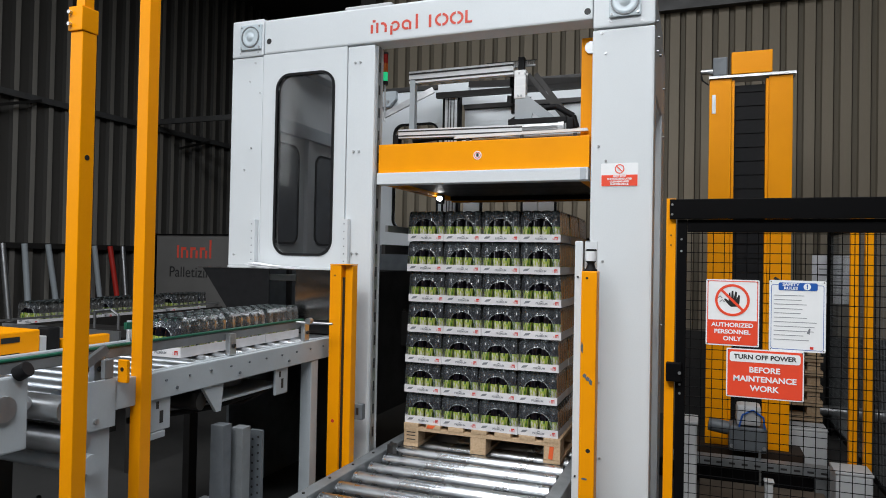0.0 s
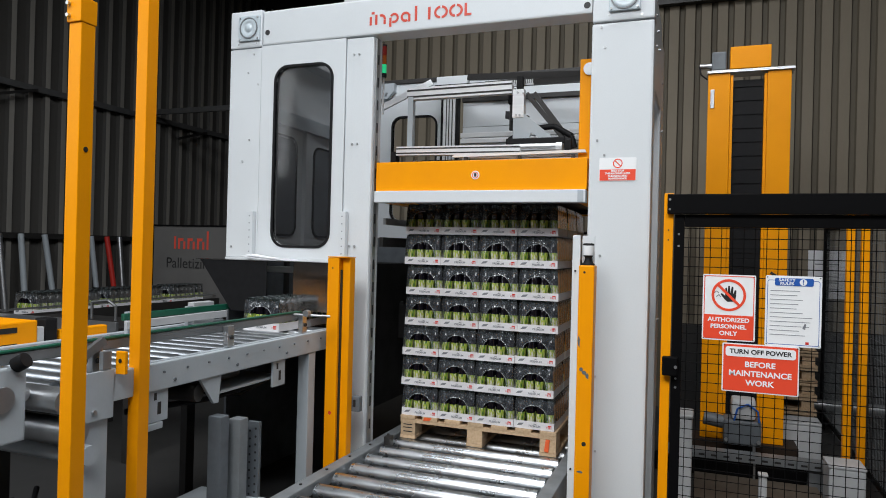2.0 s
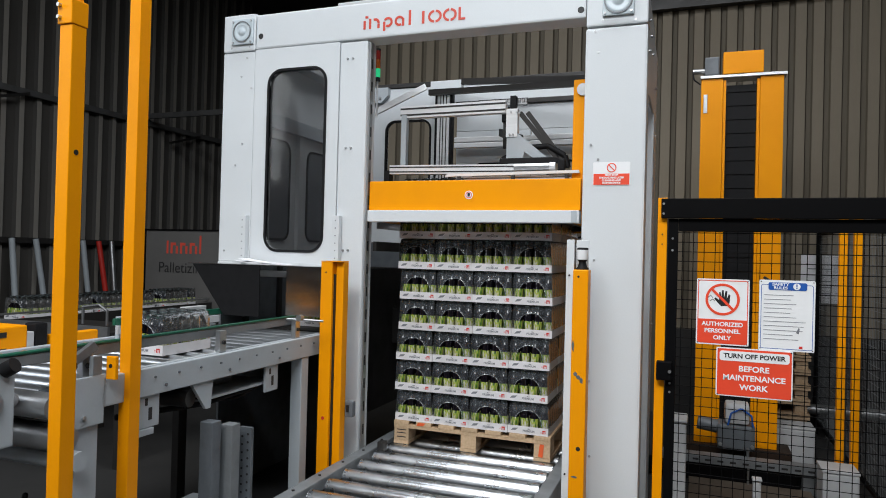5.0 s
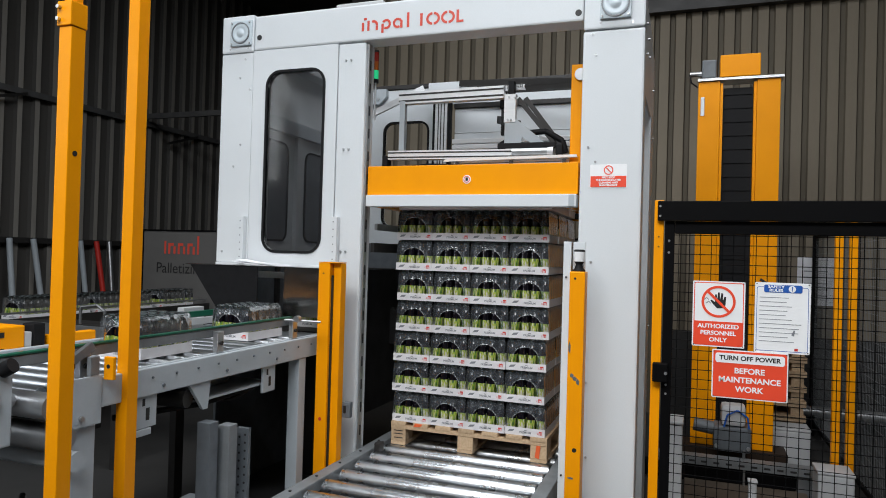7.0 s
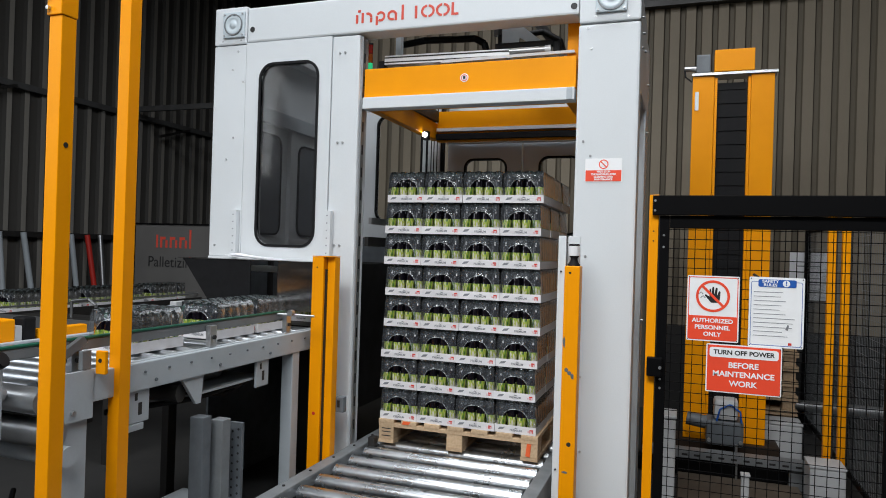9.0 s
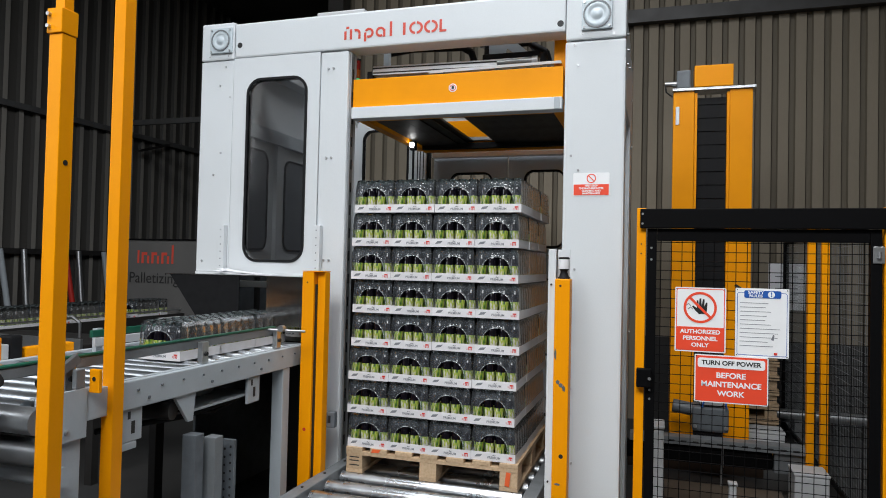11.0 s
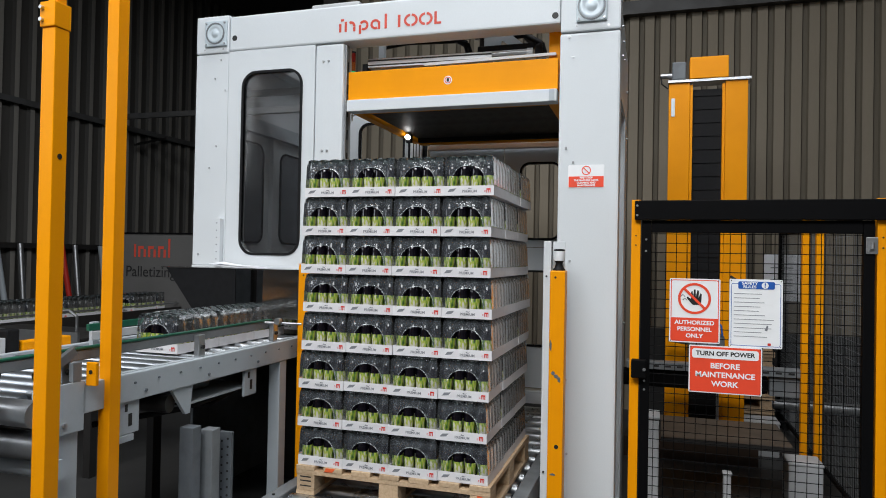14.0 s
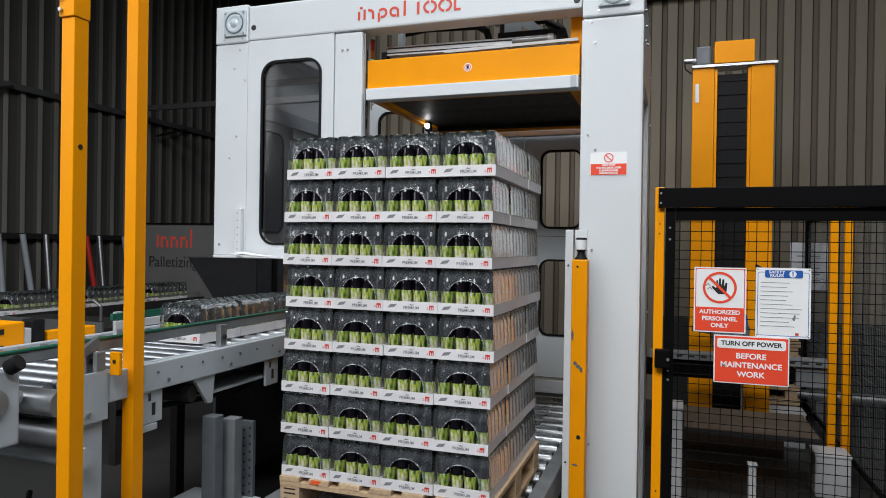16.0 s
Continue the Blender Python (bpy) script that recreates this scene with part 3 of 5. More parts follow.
def arc(cx, cz, rx, rz, w, a0, a1, n=10):
    """A bent band between two angles, as xz points."""
    out = []
    for k, (p, q) in enumerate(((rx, rz), (rx - w, rz - w))):
        seq = [(cx + p * math.cos(radians(a0 + (a1 - a0) * i / n)), cz + q * math.sin(radians(a0 + (a1 - a0) * i / n))) for i in range(n + 1)]
        out += seq if k == 0 else seq[::-1]
    return out


def quad(x0, x1, z0, z1):
    return [(x0, z0), (x1, z0), (x1, z1), (x0, z1)]


zc = 2.969
MARKS = [quad(-1.917, -1.902, zc, zc + 0.052), quad(-1.905, -1.885, zc + 0.066, zc + 0.080), quad(-1.880, -1.865, zc, zc + 0.062), arc(-1.838, zc + 0.032, 0.030, 0.030, 0.015, -5, 115), quad(-1.823, -1.808, zc, zc + 0.028),
         quad(-1.785, -1.770, zc - 0.020, zc + 0.035), arc(-1.753, zc + 0.031, 0.031, 0.031, 0.014, -120, 150), arc(-1.678, zc + 0.031, 0.032, 0.031, 0.014, 30, 300), quad(-1.661, -1.646, zc, zc + 0.045), quad(-1.618, -1.603, zc, zc + 0.088),
         quad(-1.533, -1.517, zc, zc + 0.074), arc(-1.453, zc + 0.037, 0.041, 0.038, 0.014, 95, 265), arc(-1.449, zc + 0.037, 0.041, 0.038, 0.014, -85, 85), arc(-1.360, zc + 0.037, 0.041, 0.038, 0.014, 95, 265),
         arc(-1.356, zc + 0.037, 0.041, 0.038, 0.014, -85, 85), quad(-1.305, -1.290, zc + 0.012, zc + 0.074), quad(-1.305, -1.262, zc, zc + 0.013)]
for pts in MARKS:
    part("vinyl_mark", slab(pts, YM - 0.0042, YM - 0.0027), M["logo_red"], beam, "red vinyl mark")

# stainless hood over the infeed
hood = part("infeed_hood", boxes((-2.30, -2.02, 3.52, 3.526, 1.22, 1.512)), M["stain"], machine, "shiny stainless steel guard sheet")
part("hood_top", boxes((-3.02, -2.02, 3.50, 3.69, 1.513, 1.517)), M["stain"], machine)
# tunnel back, side and column coloured dark, for the unlit space
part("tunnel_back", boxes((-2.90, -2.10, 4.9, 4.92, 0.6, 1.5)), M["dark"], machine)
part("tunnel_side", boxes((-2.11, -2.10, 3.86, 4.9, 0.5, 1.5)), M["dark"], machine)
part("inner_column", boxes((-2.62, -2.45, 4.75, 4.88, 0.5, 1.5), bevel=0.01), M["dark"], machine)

# wall added to hide the bright hall; its grey carries the tunnel's shade
part("tunnel_wall", boxes((-2.944, -2.926, 3.72, 4.998, 0.0, 1.529)), M["motor"], machine, "added tunnel wall, dark grey for the shade inside")
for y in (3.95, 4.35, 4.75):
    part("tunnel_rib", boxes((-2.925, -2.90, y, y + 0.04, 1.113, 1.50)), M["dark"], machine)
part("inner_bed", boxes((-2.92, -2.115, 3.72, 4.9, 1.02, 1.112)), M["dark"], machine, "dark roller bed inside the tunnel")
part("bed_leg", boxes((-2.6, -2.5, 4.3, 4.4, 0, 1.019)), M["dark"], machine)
# papers on the hem
docs = thing("paper_sheets", "loose white paper sheets lying on the ledge under the door panel", "paper", (-2.5, 3.6, 1.518))
for x0, x1, z, lift in ((-2.70, -2.44, 1.519, 0.020), (-2.55, -2.30, 1.519, 0.012), (-2.67, -2.42, 1.528, 0.022), (-2.62, -2.36, 1.524, 0.006)):
    # a sheet whose one end curls up
    pts = [(x0 + (x1 - x0) * k / 6, z + lift * (1 - k / 6) ** 2) for k in range(7)]
    part("sheet", slab(pts + [(x, h + 0.0035) for x, h in pts[::-1]], 3.545, 3.66), M["paper"], docs)

# signal tower inside the opening
SX, SZ = -1.985, 0.125
sig = thing("signal_tower", "red, amber and lit green stack light on a thin pole", "signal light", (SX, 4.05, 2.50))
part("pole", rods(((SX, 4.05, 2.50), (SX, 4.05, 2.62 + SZ), 0.006, 10)), M["alu"], sig)
for z, m, lb in ((2.62, "rubber", ""), (2.645, "green_lens", "lit green lens"), (2.705, "amber_lens", "unlit amber lens"), (2.765, "red_lens", "unlit red lens")):
    part("lens" if lb else "socket", rods(((SX, 4.05, z + SZ), (SX, 4.05, z + SZ + (0.058 if lb else 0.024)), 0.017 if lb else 0.019, 16)), M[m], sig, lb)
part("cap", rods(((SX, 4.05, 2.823 + SZ), (SX, 4.05, 2.835 + SZ), 0.018, 16)), M["rubber"], sig)
brk = thing("swivel_arm", "grey steel bracket with black joint on the rear wall", "bracket", (-2.50, 5.13, 2.85))
part("plate", slab([(-2.60, 2.86), (-2.46, 2.86), (-2.40, 2.92), (-2.40, 2.985), (-2.56, 2.985), (-2.60, 2.95)], 5.10, 5.148), M["grey"], brk)
part("joint", rods(((-2.615, 5.11, 2.82), (-2.615, 5.11, 2.99), 0.022, 14)), M["rubber"], brk)
part("bolt", rods(((-2.47, 5.094, 2.90), (-2.47, 5.101, 2.90), 0.012, 10)), M["zinc"], brk)


# flat signs
def no_entry(parent, c, r, y, w):
    """Red ring with a diagonal bar."""
    bm = ring((c[0] - r + w, c[0] + r - w, c[1] - r + w, c[1] + r - w, r - w - 0.0001), w, y, y + 0.0005, 10)
    part("prohibition_ring", bm, M["red"], parent, "red prohibition ring")
    k, h = (r - w * 0.6) * math.sqrt(0.5), w * 0.36
    part("prohibition_bar", slab([(c[0] - k - h, c[1] + k - h), (c[0] - k + h, c[1] + k + h), (c[0] + k + h, c[1] - k + h), (c[0] + k - h, c[1] - k - h)], y - 0.0006, y - 0.0001), M["red"], parent, "red diagonal bar")


stk = thing("warning_sticker", "red and white cleaning warning sticker on the column", "sticker", (-0.42, YM, 2.06))
part("plate", slab(rounded(-0.515, -0.322, 2.0, 2.125, 0.006), YM - 0.002, YM - 0.0005), M["sign"], stk)
part("red_field", boxes((-0.512, -0.325, YM - 0.0032, YM - 0.0022, 2.003, 2.062)), M["red"], stk)
no_entry(stk, (-0.418, 2.094), 0.025, YM - 0.0035, 0.005)
for k, w in enumerate(("FIRST STOP", "THE MACHINE LATER", "CLEANING AND", "MAINTENANCE")):
    lettering("lettering", w, 0.0135, (-0.418, YM - 0.004, 2.054 - k * 0.0138), M["sign"], stk, bold=0.0006)

# ---------- light curtain posts ----------
lc = thing("light_curtain_post", "yellow light curtain post on a grey plate", "light curtain", (-0.53, 3.41, 0))
body = part("housing", boxes((-0.563, -0.486, 3.41, 3.50, 0.0, 1.55), bevel=0.006), M["yellow"], lc, "yellow steel housing, scratched")
for x, z, w, h in ((-0.555, 1.17, 0.012, 0.03), (-0.54, 1.03, 0.02, 0.012), (-0.525, 1.015, 0.022, 0.012), (-0.51, 1.0, 0.016, 0.016), (-0.535, 0.52, 0.03, 0.006)):
    part("scrape", slab([(x - w / 2, z + h * 0.2), (x, z + h), (x + w / 2, z + h * 0.3), (x + w * 0.4, z - h), (x - w * 0.3, z - h * 0.6)], 3.4085, 3.4098), M["motor"], body)
part("hole", rods(((-0.518, 3.4088, 0.66), (-0.518, 3.4098, 0.66), 0.011, 14)), M["ink"], body)
part("hole", rods(((-0.535, 3.4088, 1.515), (-0.535, 3.4098, 1.515), 0.006, 10)), M["ink"], body)
part("back_plate", boxes((-0.602, -0.563, 3.44, 3.46, 0.0, 1.70), bevel=0.003), CW, lc)
part("back_plate", boxes((-0.563, -0.50, 3.502, 3.512, 1.3, 1.70), bevel=0.002), CW, lc)
for z in (1.52, 0.52):
    part("bolt", rods(((-0.585, 3.432, z), (-0.585, 3.442, z), 0.005, 8)), M["ink"], lc)
mute = thing("muting_lamp", "small muting lamp with white-painted lens and black base", "signal light", (-0.523, 3.45, 1.55))
part("base", lathe([(0.032, 0, 0), (0.032, 0.007, 0), (0.024, 0.014, 0), (0.017, 0.034, 0), (0.019, 0.042, 0), (0.026, 0.050, 0)]), M["rubber"], mute, at=(-0.523, 3.45, 1.55))
# near-white lens colour stands in for the lamp being lit
part("lens", lathe([(0.027, 0, 0), (0.028, 0.01, 0), (0.028, 0.048, 0)]), M["lamp_lens"], mute, "ribbed lens, painted white for its glow", at=(-0.523, 3.45, 1.601))
part("cap", lathe([(0.028, 0, 0), (0.028, 0.008, 0), (0.02, 0.011, 0)]), M["rubber"], mute, at=(-0.523, 3.45, 1.650))

lc2 = thing("light_curtain_post", "yellow light curtain post with a black slot", "light curtain", (-1.93, 3.41, 0))
b2 = part("housing", boxes((-1.998, -1.925, 3.41, 3.50, 0.0, 1.55), bevel=0.004), M["yellow"], lc2, "yellow steel housing")
part("flange", boxes((-1.915, -1.868, 3.44, 3.50, 0.0, 1.55), bevel=0.003), M["yellow"], lc2)
part("slot", boxes((-1.926, -1.914, 3.43, 3.50, 0.35, 1.48)), M["ink"], lc2)
part("cap", boxes((-1.998, -1.868, 3.408, 3.502, 1.551, 1.556)), M["yellow"], lc2)
part("hole", rods(((-1.962, 3.4088, 0.66), (-1.962, 3.4098, 0.66), 0.010, 14)), M["print_red"], b2)
part("hole", rods(((-1.965, 3.4088, 1.49), (-1.965, 3.4098, 1.49), 0.005, 8)), M["ink"], b2)
dev = part("sensor_box", boxes((-1.866, -1.815, 3.49, 3.53, 0.66, 0.75), bevel=0.006), M["motor"], lc2, "small sensor box")
part("dial", boxes((-1.855, -1.838, 3.486, 3.489, 0.69, 0.73)), M["ink"], dev)

# ---------- guard posts near the camera ----------
g1 = thing("guard_post", "yellow square guard post with a bolted cap sleeve", "post", (-1.70, 1.47, 0), "guard posts")
gb = part("tube", boxes((-1.736, -1.688, 1.452, 1.502, 0, 2.242), bevel=0.003), M["yellow"], g1)
part("inner_tube", boxes((-1.722, -1.690, 1.458, 1.49, 2.243, 3.2)), M["yellow"], g1)
part("sleeve", boxes((-1.741, -1.686, 1.447, 1.505, 2.243, 2.315), bevel=0.003), M["yellow"], g1)
for z in (2.262, 2.297):
    part("bolt", rods(((-1.73, 1.437, z), (-1.73, 1.448, z), 0.006, 8)), M["zinc"], g1)
part("hole", rods(((-1.688, 1.477, 1.875), (-1.6868, 1.477, 1.875), 0.008, 14)), M["ink"], gb)
g2 = thing("guard_post", "tall yellow square guard post", "post", (-2.03, 2.05, 0), "guard posts")
part("tube", boxes((-2.063, -2.010, 2.03, 2.085, 0, 3.3), bevel=0.003), M["yellow"], g2)

# ---------- safety gate ----------
YG = 3.65
gate = thing("safety_gate", "black framed wire mesh safety gate between yellow posts", "gate", (0.4, YG, 0))
for x in (-0.175, 0.955):
    po = part("post", boxes((x, x + 0.047, YG, YG + 0.05, 0, 1.928), bevel=0.003), M["yellow"], gate, "yellow square post")
    for z in (0.30, 0.36, 1.69, 1.74):
        part("screw", rods(((x + 0.024, YG - 0.003, z), (x + 0.024, YG + 0.001, z), 0.004, 8)), M["dark"], po)
part("top_bar", boxes((-0.158, 1.60, YG - 0.03, YG - 0.001, 1.822, 1.922), bevel=0.004), M["black"], gate, "black top bar")
for z in (1.845, 1.895):
    part("screw", rods(((-0.146, YG - 0.034, z), (-0.146, YG - 0.028, z), 0.006, 8)), M["zinc"], gate)
FX0, FX1, FZ0, FZ1 = -0.122, 0.945, 0.08, 1.8215
for n, r in (("frame_stile", (FX0, FX0 + 0.048, FZ0, FZ1)), ("frame_stile", (FX1 - 0.048, FX1, FZ0, FZ1)), ("frame_rail", (FX0 + 0.049, FX1 - 0.049, FZ1 - 0.064, FZ1)), ("frame_rail", (FX0 + 0.049, FX1 - 0.049, FZ0, FZ0 + 0.05))):
    part(n, boxes((r[0], r[1], YG - 0.004, YG + 0.036, r[2], r[3]), bevel=0.003), M["black"], gate)
for x in np.arange(FX0 + 0.07, FX1 - 0.05, 0.0515):
    part("wire", rods(((x, YG + 0.016, FZ0 + 0.04), (x, YG + 0.016, FZ1 - 0.05), 0.0021, 5)), M["black"], gate)
for z in np.arange(FZ0 + 0.07, FZ1 - 0.05, 0.0485):
    part("wire", rods(((FX0 + 0.04, YG + 0.0125, z), (FX1 - 0.04, YG + 0.0125, z), 0.0021, 5)), M["black"], gate)
lock = part("lock_box", boxes((-0.165, -0.09, YG - 0.05, YG - 0.006, 1.003, 1.098), bevel=0.006), M["black"], gate, "black lock box")
part("knob", rods(((-0.10, YG - 0.06, 1.05), (-0.10, YG - 0.049, 1.05), 0.008, 10)), M["zinc"], lock)
for z in (1.72, 1.66, 0.985, 0.94):
    part("screw", rods(((FX0 + 0.022, YG - 0.008, z), (FX0 + 0.022, YG - 0.003, z), 0.006, 8)), M["zinc"], gate)
hg = part("hinge", boxes((0.905, 0.955, YG - 0.012, YG - 0.005, 1.66, 1.74), bevel=0.002), M["zinc"], gate)
part("pin", rods(((0.93, YG - 0.02, 1.685), (0.93, YG - 0.02, 1.715), 0.009, 8)), M["zinc"], hg)


# side fence beyond the gate
fence = thing("mesh_fence", "black fine wire mesh fence panel on posts", "fence", (1.05, 5.4, 0))
for y in (3.78, 5.6, 7.3):
    part("post", boxes((1.11, 1.155, y, y + 0.045, 0, 1.93), bevel=0.003), M["black"] if y > 4 else M["yellow"], fence)
for z in (0.12, 1.88):
    part("rail", boxes((1.12, 1.15, 3.83, 7.29, z, z + 0.03)), M["black"], fence)
bm = bmesh.new()
for y in np.arange(3.85, 7.3, 0.04):
    rod(bm, (1.135, y, 0.15), (1.135, y, 1.88), 0.0013, 4)
for z in np.arange(0.17, 1.88, 0.06):
    rod(bm, (1.131, 3.83, z), (1.131, 7.29, z), 0.0013, 4)
tagged(part("mesh", bm, M["rail"], fence), kind="stuff")


def plate(name, label, x0, x1, z0, z1, y):
    t = thing(name, label, "sign", ((x0 + x1) / 2, y, z0), "gate signs")
    part("plate", slab(rounded(x0, x1, z0, z1, 0.006), y, y + 0.003), M["sign"], t)
    for x in (x0 + 0.008, x1 - 0.008):
        for z in (z0 + 0.008, z1 - 0.008):
            part("screw", rods(((x, y - 0.003, z), (x, y + 0.002, z), 0.003, 6)), M["dark"], t)
    return t


def border(parent, x0, x1, z0, z1, w, y, material):
    bm = ring((x0 + w, x1 - w, z0 + w, z1 - w, 0.008), w, y, y + 0.0006, 4)
    part("border", bm, material, parent)


YS = YG - 0.012
# no entry sign with a raised palm
s1 = plate("prohibition_sign", "white and red sign with a crossed black palm", 0.020, 0.262, 1.196, 1.522, YS)
border(s1, 0.026, 0.256, 1.202, 1.516, 0.004, YS - 0.0007, M["red"])
part("red_field", boxes((0.029, 0.253, YS - 0.0014, YS - 0.0004, 1.205, 1.322)), M["red"], s1)
for k, w in enumerate(("AUTHORIZED", "PERSONNEL", "ONLY")):
    lettering("lettering", w, 0.0285, (0.141, YS - 0.002, 1.298 - k * 0.0335), M["sign"], s1, "white capitals", 0.0009, 1.06)
palm = [(-0.020, -0.032), (0.016, -0.034), (0.030, -0.020), (0.048, 0.002), (0.043, 0.008), (0.026, -0.004), (0.026, 0.034), (0.019, 0.036), (0.016, 0.008), (0.013, 0.045), (0.005, 0.045), (0.003, 0.008), (-0.003, 0.042), (-0.011, 0.040), (-0.010, 0.004), (-0.018, 0.026), (-0.025, 0.022), (-0.023, -0.012)]
part("palm_shape", slab([(0.150 - x, 1.422 + z) for x, z in palm], YS - 0.0012, YS - 0.0003), M["ink"], s1, "black palm shape")
for x, z, w in ((0.085, 1.43, 0.004), (0.095, 1.412, 0.004)):
    part("outline", slab([(x - 0.014, z), (x, z + 0.012), (x + 0.012, z), (x + 0.008, z - 0.002), (x, z + 0.008), (x - 0.010, z - 0.002)], YS - 0.0011, YS - 0.0003), M["print_grey"], s1)
no_entry(s1, (0.140, 1.421), 0.079, YS - 0.0018, 0.012)
# rules sheet
s2 = plate("rules_sign", "white sheet of safety rules with a blue heading", 0.305, 0.548, 1.186, 1.526, YS)
border(s2, 0.313, 0.540, 1.194, 1.505, 0.0025, YS - 0.0006, M["blue"])
part("heading_field", slab(rounded(0.345, 0.512, 1.478, 1.515, 0.008), YS - 0.0016, YS - 0.0008), M["blue"], s2)
lettering("lettering", "SAFETY", 0.019, (0.398, YS - 0.0022, 1.505), M["sign"], s2, bold=0.0005, wide=1.15)
lettering("lettering", "RULES", 0.019, (0.398, YS - 0.0022, 1.488), M["sign"], s2, bold=0.0005, wide=1.15)
part("heading_circle", rods(((0.468, YS - 0.0024, 1.4965), (0.468, YS - 0.0017, 1.4965), 0.016, 20)), M["sign"], s2)
lettering("lettering", "!", 0.030, (0.468, YS - 0.003, 1.4965), M["blue"], s2, bold=0.001)
rnd = random.Random(4)
for k in range(11):
    z = 1.452 - k * 0.0212
    part("text_bar", boxes((0.326, 0.326 + rnd.uniform(0.11, 0.19), YS - 0.0009, YS - 0.0002, z, z + 0.0026)), M["print_grey"], s2)
part("red_mark", boxes((0.482, 0.497, YS - 0.0009, YS - 0.0002, 1.200, 1.212)), M["print_red"], s2)
part("stain", slab([(0.468, 1.275), (0.478, 1.300), (0.484, 1.296), (0.480, 1.270)], YS - 0.0008, YS - 0.0002), M["print_grey"], s2)
# power sign
s3 = plate("power_sign", "red sign with a white heading panel", 0.117, 0.458, 0.948, 1.186, YS - 0.004)
part("red_field", slab(rounded(0.1225, 0.4525, 0.9535, 1.1805, 0.006), YS - 0.0052, YS - 0.0042), M["red"], s3)
part("heading_field", slab(rounded(0.132, 0.443, 1.122, 1.170, 0.012), YS - 0.0064, YS - 0.0054), M["sign"], s3)
lettering("lettering", "TURN OFF POWER", 0.0305, (0.2875, YS - 0.0072, 1.1465), M["ink"], s3, "black capitals", 0.0009, 1.06)
for k, w in enumerate(("BEFORE", "MAINTENANCE", "WORK")):
    lettering("lettering", w, 0.0375, (0.2875, YS - 0.0062, 1.085 - k * 0.0450), M["sign"], s3, "white capitals", 0.0010, 1.06)

# ---------- lift tower behind the gate ----------
YT = 5.83
tower = thing("lift_tower", "yellow twin column lift tower with black bellows", "machine", (0.34, YT, 0))
for x0, x1 in ((0.036, 0.200), (0.470, 0.638)):
    part("column", boxes((x0, x1, YT, YT + 0.14, 0.167, 3.075), bevel=0.004), M["yellow"], tower, "yellow steel column")
    part("inner_flange", boxes((x1 + 0.002 if x0 < 0.3 else x0 - 0.022, x1 + 0.022 if x0 < 0.3 else x0 - 0.002, YT + 0.01, YT + 0.12, 0.167, 3.06)), M["yellow"], tower)
fold = mesh_of("bellows_fold", slab([(0, 0), (0.22, 0), (0.22, 0.0545), (0, 0.0545)], 0, 0.05), M["rubber"])
for i, z in enumerate(np.arange(0.22, 3.0, 0.055)):
    part("bellows_fold", fold, M["rubber"], tower, "black bellows fold", at=(0.226, YT + 0.045 + 0.008 * (i % 2), z))
# dark block put over the column feet, where shade falls under the deck
part("plinth", boxes((-0.28, 0.74, YT - 0.05, YT + 0.22, 0.0, 0.165), bevel=0.004), M["plinth"], tower, "dark brown plinth in place of shade on the column feet")
part("top_plate", boxes((0.03, 0.66, YT - 0.02, YT + 0.16, 3.078, 3.098)), M["zinc"], tower)
part("top_cover", boxes((0.196, 0.490, YT - 0.03, YT + 0.15, 3.10, 3.275), bevel=0.006), M["yellow"], tower)
mt = part("motor", boxes((0.06, 0.17, YT - 0.01, YT + 0.12, 3.10, 3.25), bevel=0.012), M["motor"], tower, "dark grey motor")
part("connector", rods(((-0.03, YT + 0.04, 3.15), (0.06, YT + 0.04, 3.15), 0.022, 12)), M["zinc"], mt)
cb = bmesh.new()
tube(cb, [(-0.03, YT + 0.04, 3.15), (-0.02, YT + 0.02, 3.08), (0.03, YT + 0.03, 3.04)], 0.006)
part("cable", cb, M["rubber"], tower)
part("plate", boxes((0.055, 0.085, YT - 0.006, YT - 0.001, 2.80, 2.95), bevel=0.002), M["zinc"], tower)
part("lever", bars(((0.52, YT - 0.03, 1.50), (0.64, YT - 0.05, 1.42), 0.02, 0.02)), M["dark"], tower)

# carriage that climbs the tower
carriage = thing("lift_carriage", "grey steel lift carriage with motor and black bumper", "lift carriage", (0.35, 5.55, 0.0))
cr = part("cross_rail", boxes((-0.25, 0.95, 5.28, 5.40, 0.15, 0.205), bevel=0.004), M["rail"], carriage, "dark slotted cross rail")
for k in range(14):
    part("slot", boxes((-0.22 + k * 0.083, -0.18 + k * 0.083, 5.2785, 5.2795, 0.170, 0.184)), M["ink"], cr)
part("cross_beam", boxes((-0.30, 0.74, 5.32, 5.40, 0.01, 0.142), bevel=0.03), M["black"], carriage, "black cross beam")
part("end_block", boxes((0.742, 1.0, 5.31, 5.40, 0.005, 0.145), bevel=0.006), M["rail"], carriage)
gm = part("gear_motor", boxes((0.20, 0.46, 5.50, 5.70, 0.21, 0.40), bevel=0.02), M["motor"], carriage, "grey gear motor")
part("fan_cover", rods(((0.20, 5.58, 0.36), (0.06, 5.58, 0.38), 0.05, 14)), M["motor"], gm)
part("cover", boxes((0.25, 0.42, 5.49, 5.66, 0.405, 0.56), bevel=0.03), M["cabinet"], gm)
cb = bmesh.new()
tube(cb, [(0.27, 5.48, 0.40), (0.29, 5.47, 0.49), (0.36, 5.47, 0.53), (0.43, 5.48, 0.48), (0.44, 5.48, 0.40)], 0.007)
part("cable", cb, M["blue"], gm)
part("foot", rods(((0.40, 5.30, 0.16), (0.40, 5.30, 0.01), 0.008, 8)), M["zinc"], carriage)

